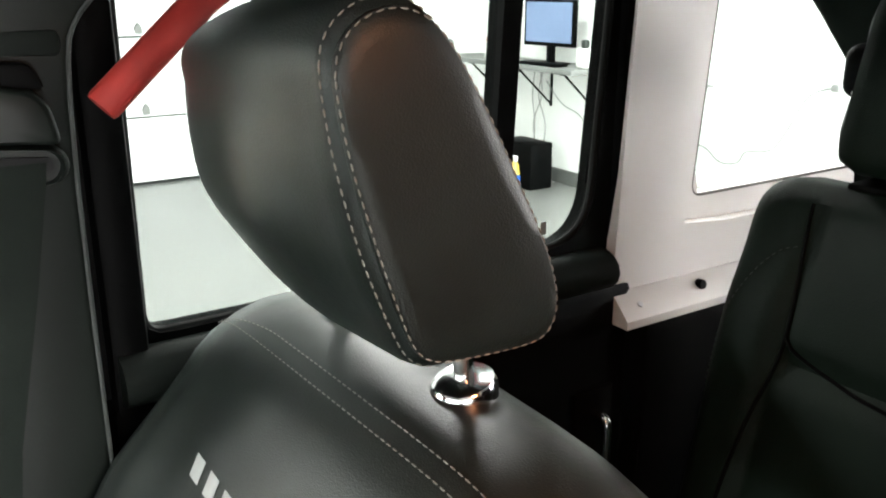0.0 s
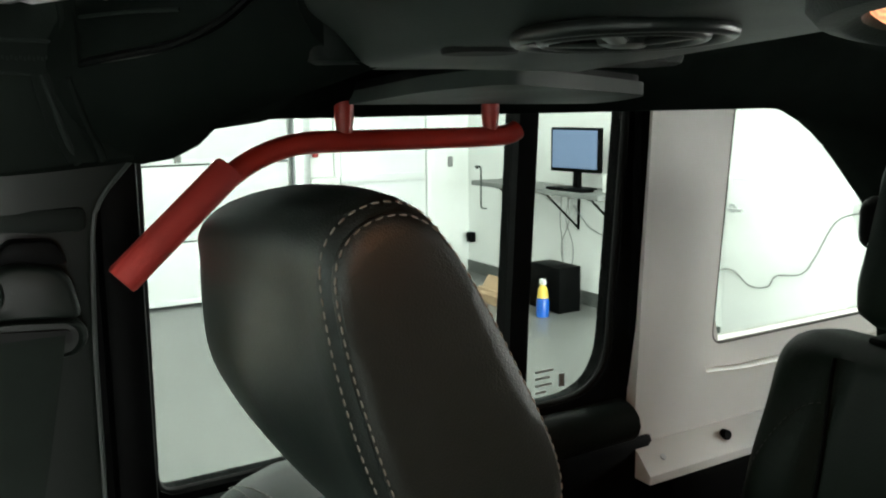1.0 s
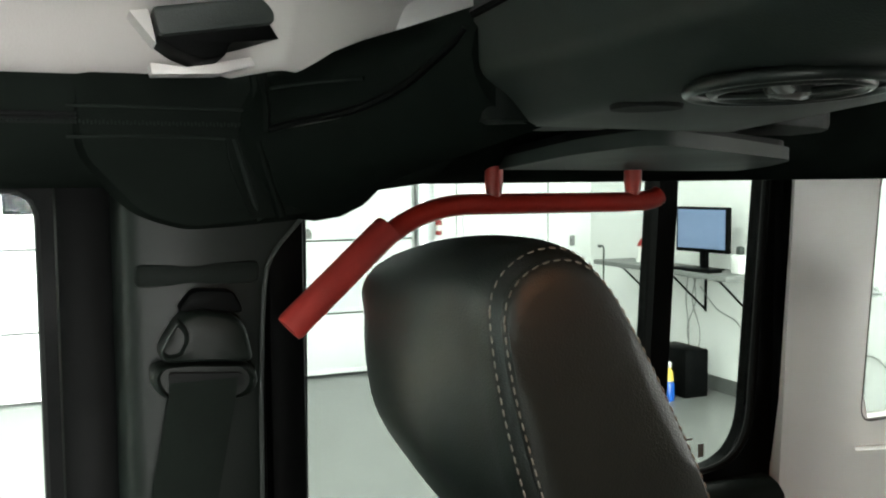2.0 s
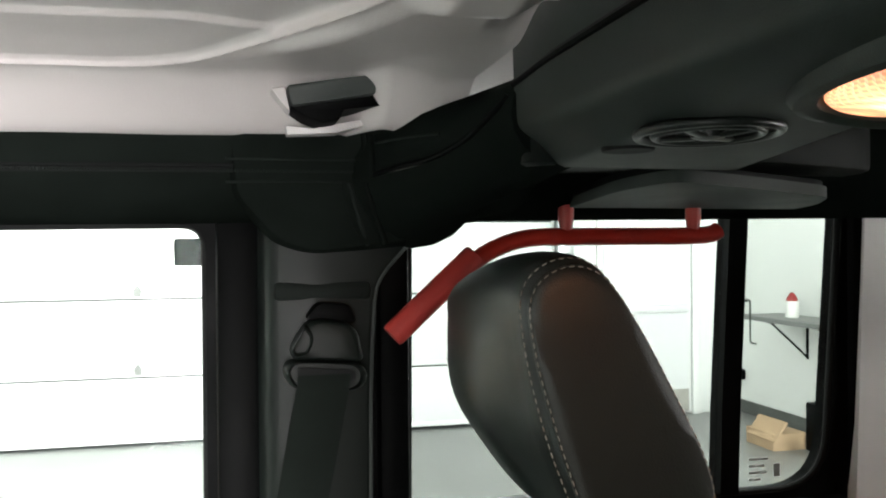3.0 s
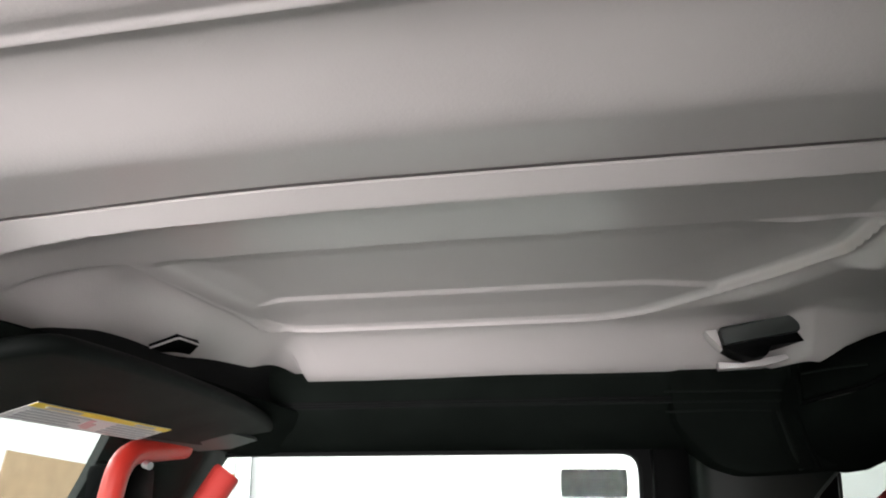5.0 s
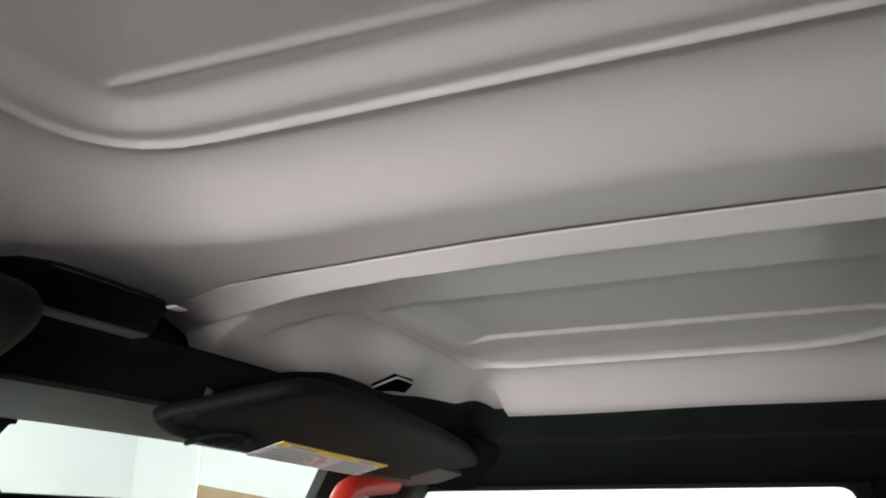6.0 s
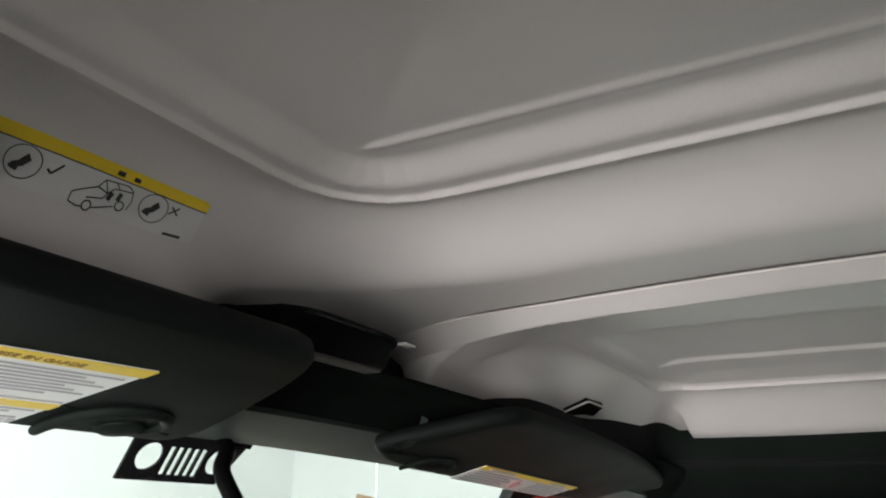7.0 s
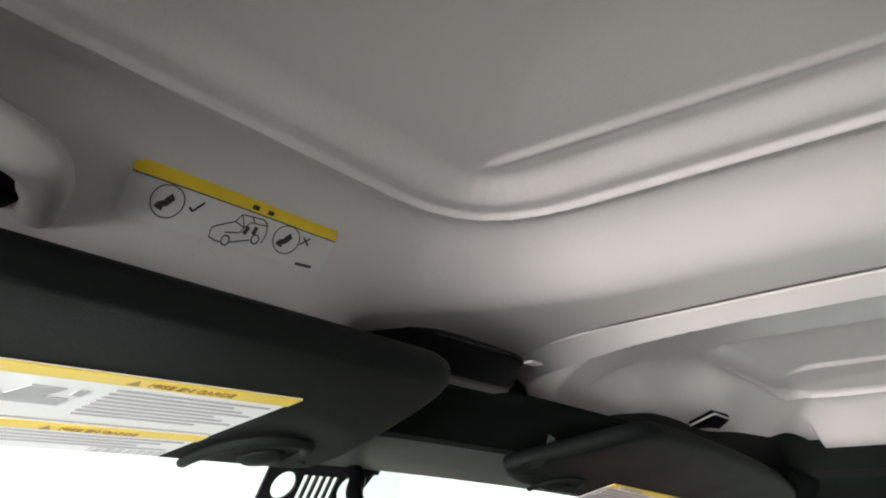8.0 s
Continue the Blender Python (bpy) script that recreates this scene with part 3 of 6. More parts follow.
def lattice(f, xs, ys, limit=None):
    """A sheet z = f(x, y) over a grid, as seen from below, with an upper skin that closes it."""
    def at(x, y):
        if limit is None:
            lean = -0.0352 * max(0.0, 0.4375 - y) * smoothstep((x + 0.20) / 0.11) * smoothstep((0.07 - x) / 0.07)
            return lean + (x if x < 0.0 else x * (seam_at(y) - SEAM_GAP) / xs[-1])
        if x < 0.2:
            return 0.2 - (0.2 - x) * (0.2 - seam_at(y) - SEAM_GAP) / (0.2 - xs[0])
        return x if x < 0.42 else 0.42 + (x - 0.42) * (limit(y) - 0.42) / (xs[-1] - 0.42)
    def bowed(x, y):
        return y if y < 0.38 else 0.38 + (y - 0.38) * (panel_edge(x) - 0.38) / (ROOF_FRONT - 0.38)
    bm = bmesh.new()
    low = [[bm.verts.new(lowered(at(x, y), bowed(x, y), f(at(x, y) if x < 0.2 else x, bowed(x, y)))) for y in ys] for x in xs]
    nx, ny = len(xs), len(ys)
    for i in range(nx - 1):
        for j in range(ny - 1):
            bm.faces.new((low[i][j], low[i][j + 1], low[i + 1][j + 1], low[i + 1][j]))
    rim = [low[i][0] for i in range(nx)] + [low[-1][j] for j in range(1, ny)] + [low[i][-1] for i in range(nx - 2, -1, -1)] + [low[0][j] for j in range(ny - 2, 0, -1)]
    cap = [bm.verts.new((v.co.x, v.co.y, 1.825 - 0.05 * ((v.co.x - XC) / 0.62) ** 2)) for v in rim]
    n = len(rim)
    for k in range(n):
        bm.faces.new((rim[k], rim[(k + 1) % n], cap[(k + 1) % n], cap[k]))
    hub = bm.verts.new((sum(v.co.x for v in cap) / n, sum(v.co.y for v in cap) / n, 1.835))
    for k in range(n):
        bm.faces.new((cap[k], cap[(k + 1) % n], hub))
    return bm


def inside_distance(x, y, poly):
    """Distance to an outline, positive inside it."""
    best, inside = 1e9, False
    n = len(poly)
    for i in range(n):
        (x0, y0), (x1, y1) = poly[i], poly[(i + 1) % n]
        dx, dy = x1 - x0, y1 - y0
        t = min(1, max(0, ((x - x0) * dx + (y - y0) * dy) / (dx * dx + dy * dy + 1e-12)))
        best = min(best, math.hypot(x - x0 - t * dx, y - y0 - t * dy))
        if (y0 > y) != (y1 > y) and x < (x1 - x0) * (y - y0) / (y1 - y0) + x0:
            inside = not inside
    return best if inside else -best


def steps(a, b, step):
    n = max(2, round((b - a) / step))
    return [a + (b - a) * k / n for k in range(n + 1)]


ROOF_FRONT, ROOF_BACK, SEAM, SIDE, SEAM_GAP = 0.495, -0.142, 0.0842, 0.606, 0.0016
POCKET_R = rounded([(0.236, 0.427), (0.515, 0.427), (0.515, 0.085), (0.37, -0.018), (0.318, -0.048), (0.300, -0.060), (0.2195, -0.066), (0.2215, 0.05), (0.2255, 0.20), (0.230, 0.34)], [0.008, 0.05, 0.05, 0.03, 0.008, 0.01, 0.004, 0.06, 0.06, 0.06], 5)
POCKET_L = rounded([(-0.0205, 0.4375), (-0.47, 0.425), (-0.47, -0.06), (-0.038, -0.06)], [0.065, 0.06, 0.05, 0.05], 6)


def roof_slope(y):
    return -0.012 * (y - 0.2)


def front_edge(x):
    """The panels' front edge bows back towards the car's sides."""
    return ROOF_FRONT - 0.17 * (x - XC) ** 2


def mid_front(x):
    return smoothstep((x + 0.10) / 0.09) * smoothstep((0.30 - x) / 0.12)


def panel_edge(x):
    """Round the middle latch the panels run on over the header."""
    return front_edge(x) + 0.025 * mid_front(x)


def front_fall(x, y, power, share):
    m = mid_front(x)
    deep = 0.035 * (1.0 - m + m * share)
    return deep * min(1.0, max(0.0, 1.0 - (panel_edge(x) - y) / (0.044 + 0.065 * m))) ** (power + (1.9 - power) * m)


def bell(t):
    return math.exp(-t * t)


def right_side(y):
    return SIDE - 0.058 * smoothstep((-0.045 - y) / 0.035)


def right_roof(x, y):
    d = inside_distance(x, y, POCKET_R)
    s = x - seam_at(y)
    flange = 0.0165 + 0.012 * smoothstep((y - 0.36) / 0.12)
    z = 1.7385 - 0.0090 * min(1.0, max(0.0, s / flange)) + roof_slope(y)
    ahead = smoothstep((0.520 - y) / 0.03)
    z += 0.0155 * smoothstep((s - flange - 0.0005) / 0.007) * ahead - 0.0010 * smoothstep((x - 0.23) / 0.03) * ahead
    z += 0.0045 * smoothstep((d - 0.004) / 0.05) + 0.0035 * smoothstep((d + 0.001) / (0.010 + 0.036 * smoothstep((0.47 - x) / 0.08) * smoothstep((y - 0.39) / 0.03)))
    # the straight step along the pocket
    z += 0.0034 * smoothstep((0.414 - x) / 0.008) * smoothstep(d / 0.004) * smoothstep((0.412 - y) / 0.03)
    # the raised bead, fading into a thin line towards the middle
    z -= 0.0028 * bell(d / 0.0015) * max(smoothstep((x - 0.42) / 0.06), smoothstep((0.25 - y) / 0.05) * smoothstep((x - 0.212) / 0.004) * smoothstep((0.02 - y) / 0.04 if x < 0.36 else 1.0))
    z -= 0.0013 * bell(d / 0.0022) * smoothstep((0.47 - x) / 0.05) * smoothstep((x - 0.262) / 0.01) * smoothstep((y - 0.38) / 0.03)
    z -= 0.042 * smoothstep((x - 0.518) / 0.088) ** 1.2 * (0.78 + 0.22 * smoothstep((0.430 - y) / 0.006))
    z -= (1 - smoothstep((x - 0.51) / 0.09)) * front_fall(x, y, 8.0 - 6.6 * smoothstep((x - 0.11) / 0.16) ** 0.6, 0.28 + 0.84 * smoothstep((s - flange) / 0.02))
    # the plateau behind the pocket, leaning towards the door, and the lip that turns up behind it
    shelf = smoothstep((x - 0.184) / 0.012) * smoothstep((0.16 * smoothstep((x - 0.205) / 0.10) - 0.050 - y) / 0.02)
    lip = -0.113 + 0.040 * min(0.16, max(0.0, x - 0.19))
    notch = smoothstep((x - 0.40) / 0.11) * smoothstep((y + 0.125) / 0.05)
    end = smoothstep((0.335 - x) / 0.035)
    z -= shelf * (1.0 - notch) * (0.0095 * end * smoothstep((-d - 0.002) / 0.017) + 0.04 * min(0.20, max(0.0, x - 0.19)) * smoothstep((-d - 0.002) / 0.020))
    z += 0.0120 * smoothstep((x - 0.184) / 0.012) * smoothstep((lip - y) / 0.030) * smoothstep((0.385 - x) / 0.05)
    # the finger scoop ahead of the pocket, and the swelling round the latch opening
    rim = 0.424 + 1.5 * max(0.0, 0.236 - x)
    z += 0.0062 * smoothstep((y - rim) / (0.008 + 0.008 * smoothstep((0.24 - x) / 0.02))) * (1.0 - smoothstep((x - 0.262) / 0.12)) * smoothstep((x - 0.188) / 0.02) * smoothstep((0.492 - y) / 0.02)
    z -= 0.006 * bell((x - 0.385) / 0.040) * bell((y - 0.462) / 0.018)
    return max(z, 1.6985) if x < 0.30 else z


def left_roof(x, y):
    d = inside_distance(x, y, POCKET_L)
    o = max(0.0, -d)
    z = 1.7675 + roof_slope(y)
    z += 0.009 * smoothstep((d - 0.010) / 0.020) + 0.0016 * smoothstep((-0.066 - x) / 0.005) * smoothstep((d - 0.03) / 0.02) + 0.005 * smoothstep((d - 0.055) / 0.08)
    z -= 0.0034 * bell(d / 0.0017)
    z -= 0.0008 * bell((x + 0.0655) / 0.0022) * smoothstep((d - 0.03) / 0.015)
    edge = 2 * XC - SIDE
    z -= 0.0282 * smoothstep((o - 0.010) / 0.062)
    z -= front_fall(x, y, 2.2 + 5.8 * smoothstep((x + 0.12) / 0.18) ** 1.6, 0.35)
    z -= 0.030 * smoothstep((-0.50 - x) / (-0.50 - edge)) ** 1.3
    z -= 0.012 * smoothstep((-0.08 - y) / 0.06)
    return z


roof_panel = thing("roof_panel", "pale grey moulded plastic lift-off roof panel with ribs", "roof panel", "lift-off roof panels")
part("liner", lattice(right_roof, steps(SEAM + SEAM_GAP, 0.505, 0.0018) + steps(0.5058, 0.5250, 0.0008) + steps(0.5266, SIDE, 0.0022), steps(ROOF_BACK, 0.08, 0.0011) + steps(0.0819, 0.415, 0.0019) + steps(0.4158, 0.4370, 0.0009) + steps(0.4385, ROOF_FRONT, 0.0019), right_side), LINER, roof_panel)
roof_panel_left = thing("roof_panel", "pale grey moulded plastic roof panel with a safety sticker", "roof panel", "lift-off roof panels")
part("liner", lattice(left_roof, steps(2 * XC - SIDE, -0.095, 0.0032) + steps(-0.094, -0.005, 0.0009) + steps(-0.003, SEAM - SEAM_GAP, 0.0024), steps(ROOF_BACK, 0.360, 0.0028) + steps(0.361, 0.448, 0.0009) + steps(0.4498, ROOF_FRONT, 0.0018)), LINER, roof_panel_left)

seal = thing("roof_seal", "dark rubber seal in the gap between the roof panels", "seal")
bm = bmesh.new()
loft(bm, [[lowered(seam_at(y) + dx, y, z + roof_slope(y)) for dx, z in ((-0.0014, 1.7384), (-0.0003, 1.7384), (0.0014, 1.80), (-0.0020, 1.80))] for y in steps(ROOF_BACK, 0.500, 0.05)])
part("strip", bm, SEAL_GREY, seal)

# latches of the roof panels
def slanted_box(outline, x0, x1, bevel):
    """A flat outline of (y, z) pushed along x, with softened rims."""
    return prism_bm(rounded(outline, bevel, 3), "x", x0, x1, bevel * 0.6)


latch = thing("roof_latch", "black roof panel latch with a grey lever face", "latch", "roof latches")
part("lever", slanted_box([(0.002, 1.7345), (-0.068, 1.7460), (-0.0685, 1.7300), (-0.002, 1.7185)], 0.522, 0.550, 0.003), PLASTIC_GREY, latch, "flat dark grey lever face")
part("body", slanted_box([(0.000, 1.7200), (-0.080, 1.7330), (-0.085, 1.7235), (-0.043, 1.7180), (-0.040, 1.7095), (-0.026, 1.7070), (-0.012, 1.7120)], 0.530, 0.575, 0.003), BLACK, latch, "black latch body")
part("cheek", slanted_box([(-0.066, 1.7470), (-0.074, 1.7470), (-0.088, 1.7240), (-0.068, 1.7290)], 0.531, 0.570, 0.002), BLACK, latch, "black side of the recess")
# strip added for the pale shading of the roof panel under the latch
part("panel_strip", slanted_box([(0.001, 1.7080), (-0.020, 1.7060), (-0.082, 1.7190), (-0.084, 1.7150), (-0.040, 1.7030), (0.000, 1.7010)], 0.560, 0.580, 0.001), LINER, latch, "pale strip for the roof panel's shading under the latch")
part("rim", slanted_box([(0.014, 1.7335), (0.003, 1.7350), (-0.001, 1.7150)], 0.532, 0.560, 0.001), LINER, latch, "pale edge of the recess")
centre_latch = thing("roof_latch", "black centre latch of the roof panels", "latch", "roof latches")
bm = bmesh.new()
box(bm, -0.02, 0.034, -0.062, -0.006, 1.730, 1.748, 0.004)
box(bm, 0.022, 0.060, -0.072, -0.054, 1.724, 1.742, 0.006)
part("body", bm, BLACK, centre_latch)
tubepath = fillet_path([(-0.012, -0.05, 1.732), (0.0, -0.02, 1.728), (0.02, -0.055, 1.727)], 0.012)
part("lever", tube_bm(tubepath, 0.007, 8), PLASTIC, centre_latch)

header_latch = thing("header_latch", "black latch block at the middle of the windshield header", "latch")
bm = bmesh.new()
prism(bm, rounded([(0.437, 1.7050), (0.50, 1.710), (0.50, 1.688), (0.444, 1.688)], 0.004), "x", -0.060, 0.036, 0.003)
part("body", bm, BLACK, header_latch)
part("face", boxes((-0.075, 0.034, 0.446, 0.486, 1.6865, 1.6905), bevel=0.001), SEAL_GREY, header_latch, "grey lower plate")
part("ring", tube_bm([(-0.006 + 0.0062 * math.cos(radians(15 * k)), 0.4640 + 0.0062 * math.sin(radians(15 * k)), 1.6862) for k in range(25)], 0.0011, 8), BLACK, header_latch, "raised black ring")
part("lip", tube_bm(smooth_path([(-0.060, 0.441, 1.7040), (-0.040, 0.438, 1.7060), (-0.015, 0.4365, 1.7058), (0.030, 0.4365, 1.7042), (0.037, 0.442, 1.7000)], 5), 0.0010, 8), RUBBER, header_latch, "thin rubber lip")
part("clip", boxes((0.028, 0.038, 0.4265, 0.4325, 1.7000, 1.7014), bevel=0.0005), LINER, header_latch, "small pale end clip")
front_latch = thing("roof_latch", "dark latch opening with a pale moulded rim in the roof panel", "latch")
corners = [Vector(p) for p in ((0.3545, 0.4495, 1.7107), (0.392, 0.4490, 1.7100), (0.408, 0.472, 1.7000), (0.336, 0.464, 1.7000))]
bm = bmesh.new()
loft(bm, [corners, [p + Vector((0.0, 0.012, 0.020)) for p in corners]])
part("opening", bm, BLACK, front_latch, smooth=False)
rim = fillet_path([corners[3], corners[0], corners[1], corners[1].lerp(corners[2], 0.3)], 0.004, 4)
part("rim", tube_bm(rim, 0.0009, 8), LINER, front_latch, "pale moulded rim")
pull = thing("roof_pull", "pale moulded pull handle on the roof panel", "handle")
part("loop", tube_bm(smooth_path([(-0.37, 0.402, 1.716), (-0.31, 0.403, 1.715), (-0.270, 0.412, 1.714), (-0.252, 0.424, 1.714), (-0.242, 0.444, 1.714), (-0.235, 0.463, 1.715), (-0.231, 0.476, 1.722)], 6), [0.0085] * 37, 14), LINER, pull)
part("slot", boxes((-0.40, -0.2485, 0.437, 0.472, 1.708, 1.730), bevel=0.003), BLACK, pull, "dark slot")

# windshield header
BOW = 0.13


def header_ring(x):
    u = x - XC
    dz, dy = -0.085 * u * u, -BOW * u * u
    rear = [lowered(x, y + dy, z + dz)[1:] for y, z in ((0.4815, 1.6985), (0.4850, 1.6910))]
    top = [lowered(x, y + dy, z + dz)[1:] for y, z in ((0.575, 1.735), (0.545, 1.735), (0.538, 1.700))]
    under = [(y + dy, z + dz) for y, z in ((0.494, 1.682), (0.520, 1.671), (0.556, 1.660), (0.590, 1.660), (0.615, 1.690))]
    return [(x, y, z) for y, z in rounded(rear + under + top, 0.006, 3)]


bm = bmesh.new()
loft(bm, [header_ring(x) for x in steps(2 * XC - 0.68, 0.68, 0.03)])
windshield = thing("windshield", "windshield with a dark padded header above it", "windshield", kind="structure")
part("header", bm, PAD, windshield)
bm = bmesh.new()
loft(bm, [[(x,) + lowered(x, front_edge(x) + 0.029 + dy, z)[1:] for dy, z in ((0.0, 1.704 - 0.085 * (x - XC) ** 2), (0.016, 1.690 - 0.085 * (x - XC) ** 2), (0.016, 1.79), (0.0, 1.79))] for x in steps(2 * XC - 0.66, 0.66, 0.03)])
part("weather_strip", bm, RUBBER, windshield, "black weather strip behind the header")
bm = bmesh.new()
loft(bm, [[(x, y - BOW * (x - XC) ** 2, z - 0.085 * (x - XC) ** 2) for y, z in ((0.522, 1.6660), (0.552, 1.6570), (0.590, 1.6545), (0.592, 1.664), (0.525, 1.671))] for x in steps(2 * XC - 0.6, 0.6, 0.03)])
part("trim_strip", bm, PLASTIC_GREY, windshield, "grey plastic strip along the glass")


def screen_y(x, z):
    return 0.592 + (1.662 - z) * 0.62 - BOW * (x - XC) ** 2


bm = bmesh.new()
rows = [[(x, screen_y(x, z) + o, z - 0.085 * (x - XC) ** 2) for x in steps(2 * XC - 0.63, 0.63, 0.06)] for o in (0.0, 0.006) for z in (1.668, 1.50, 1.30, 1.16)]
for o in (0, 4):
    loft(bm, rows[o:o + 4], caps=False, closed=False)
pane = part("pane", bm, WINDSHIELD, windshield)
pane.visible_shadow = False
# black print behind the mirror, with two round and five slotted clear openings
def circle(u, v, r, n=24):
    return [(u + r * math.cos(2 * math.pi * k / n), v + r * math.sin(2 * math.pi * k / n)) for k in range(n)]


bm = bmesh.new()
plate_with_hole(bm, [(-0.046, -0.015), (-0.0165, -0.015), (-0.0165, 0.014), (-0.046, 0.014)], circle(-0.029, 0.0015, 0.0095), "y", 0.0, 0.0015)
plate_with_hole(bm, [(0.0165, -0.015), (0.036, -0.015), (0.048, 0.014), (0.0165, 0.014)], circle(0.029, 0.0015, 0.0095), "y", 0.0, 0.0015)
for k in range(6):
    u = -0.0165 + 0.033 * k / 5
    box(bm, u - 0.0012, u + 0.0012, 0.0, 0.0015, -0.011, 0.010)
box(bm, -0.0166, 0.0166, 0.0, 0.0015, -0.015, -0.0105)
box(bm, -0.0166, 0.0166, 0.0, 0.0015, 0.0095, 0.014)
box(bm, -0.046, 0.052, 0.0, 0.0015, 0.0135, 0.03)
frit = part("print", bm, FRIT, windshield, "black printed patch with clear openings")
frit.matrix_world = pose(0.041, screen_y(0.041, 1.640) - 0.004, 1.640, math.degrees(math.atan(0.62)))

mirror = thing("rear_view_mirror", "black rear-view mirror on a curved stem", "mirror")
part("stem", tube_bm(smooth_path([(0.062, 0.590, 1.654), (0.048, 0.572, 1.646), (0.034, 0.56, 1.632), (0.026, 0.53, 1.605)], 6), 0.0054, 12), BLACK, mirror, "curved black stem")
bm = bmesh.new()
prism(bm, rounded([(-0.10, 1.545), (0.115, 1.545), (0.128, 1.58), (0.115, 1.606), (-0.10, 1.610), (-0.12, 1.58)], 0.016), "y", 0.485, 0.522, 0.008)
housing = part("housing", bm, BLACK, mirror)
part("glass", prism_bm(rounded([(-0.09, 1.553), (0.108, 1.553), (0.118, 1.58), (0.108, 1.599), (-0.09, 1.602), (-0.108, 1.58)], 0.014), "y", 0.4845, 0.4835), CHROME, mirror, "mirror glass")

antenna = thing("antenna", "thin whip antenna standing outside the windshield", "antenna")
part("whip", tube_bm([(0.86, 1.03, 1.10), (0.838, 1.012, 1.45), (0.823, 1.0, 1.67), (0.815, 1.0, 1.82)], [0.004, 0.002, 0.0014, 0.0012], 8), STEEL, antenna)

# sun visors, folded up against the header
VISOR_P = (0.408, 1.674, -0.28, -0.022, 0.15)
VISOR_D = (0.397, 1.6695, -0.181, 0.0, 0.0)
# the labels sit a little turned on the boards: offsets in x and y, shear and its middle
LABEL_P = VISOR_P + (0.0165, 0.0088, 0.050, 0.24)
LABEL_D = VISOR_D + (-0.009, -0.006, -0.065, -0.129)


def visor_normal(plane):
    return Vector((plane[3], plane[2], -1)).normalized()


def visor_point(x, y, plane, lift=0.0):
    y0, z0, sy, sx, x0 = plane[:5]
    if len(plane) > 5:
        x, y = x + plane[5], y + plane[6] + plane[7] * (x + plane[5] - plane[8])
    return Vector((x, y, z0 + sy * (y - y0) + sx * (x - x0))) + visor_normal(plane) * lift


def inset(outline, k):
    """An outline moved inwards along its corners' normals."""
    out = []
    n = len(outline)
    turn = sum(outline[i][0] * outline[(i + 1) % n][1] - outline[(i + 1) % n][0] * outline[i][1] for i in range(n))
    s = 1 if turn > 0 else -1
    for i in range(n):
        a, b, c = Vector(outline[i - 1]), Vector(outline[i]), Vector(outline[(i + 1) % n])
        d = ((b - a).normalized() + (c - b).normalized()).normalized()
        out.append((b.x - s * d.y * k, b.y + s * d.x * k))
    return out


def visor_body(outline, plane, thick=0.016, roll=0.009):
    """A padded board: its lower skin on the plane, its rim fully rounded."""
    bm = bmesh.new()
    rings = []
    for k in range(15):
        a = math.pi * k / 14
        q = roll * (1 - math.sin(a))
        lift = -thick / 2 + thick / 2 * math.cos(a)
        rings.append([visor_point(x, y, plane, lift) for x, y in (inset(outline, q) if q > 1e-6 else outline)])
    for q, lift in ((roll + 0.012, 0.0),):
        rings.insert(0, [visor_point(x, y, plane, lift) for x, y in inset(outline, q)])
        rings.append([visor_point(x, y, plane, -thick) for x, y in inset(outline, q)])
    loft(bm, rings)
    return bm


def visor_sheet(bm, x0, x1, y0, y1, plane, lift, skew=0.0):
    a = [visor_point(x0, y0, plane, lift), visor_point(x1, y0, plane, lift), visor_point(x1 + skew, y1, plane, lift), visor_point(x0 + skew, y1, plane, lift)]
    up = (a[1] - a[0]).cross(a[3] - a[0]).normalized() * 0.0002
    loft(bm, [[p - up for p in a], [p + up for p in a]])


def sheet_bm(*args, **kw):
    bm = bmesh.new()
    visor_sheet(bm, *args, **kw)
    return bm


def visor_text(words, x, y, size, plane, parent):
    """Printed words, read from below with the car's right to their right."""
    curve = bpy.data.curves.new("inscription", "FONT")
    curve.body, curve.size = words, size
    curve.extrude = 0.0002
    temp = new("inscription", curve)
    bpy.context.view_layer.update()
    me = bpy.data.meshes.new_from_object(temp.evaluated_get(bpy.context.evaluated_depsgraph_get()))
    bpy.data.objects.remove(temp)
    bpy.data.curves.remove(curve)
    for v in me.vertices:
        v.co = visor_point(x + v.co.x, y - v.co.y, plane, 0.0014 + v.co.z)
    me.materials.clear()
    me.materials.append(BAND_INK)
    ob = new("inscription", me)
    ob.parent = parent
    ob["label"] = "printed warning words"
    return ob


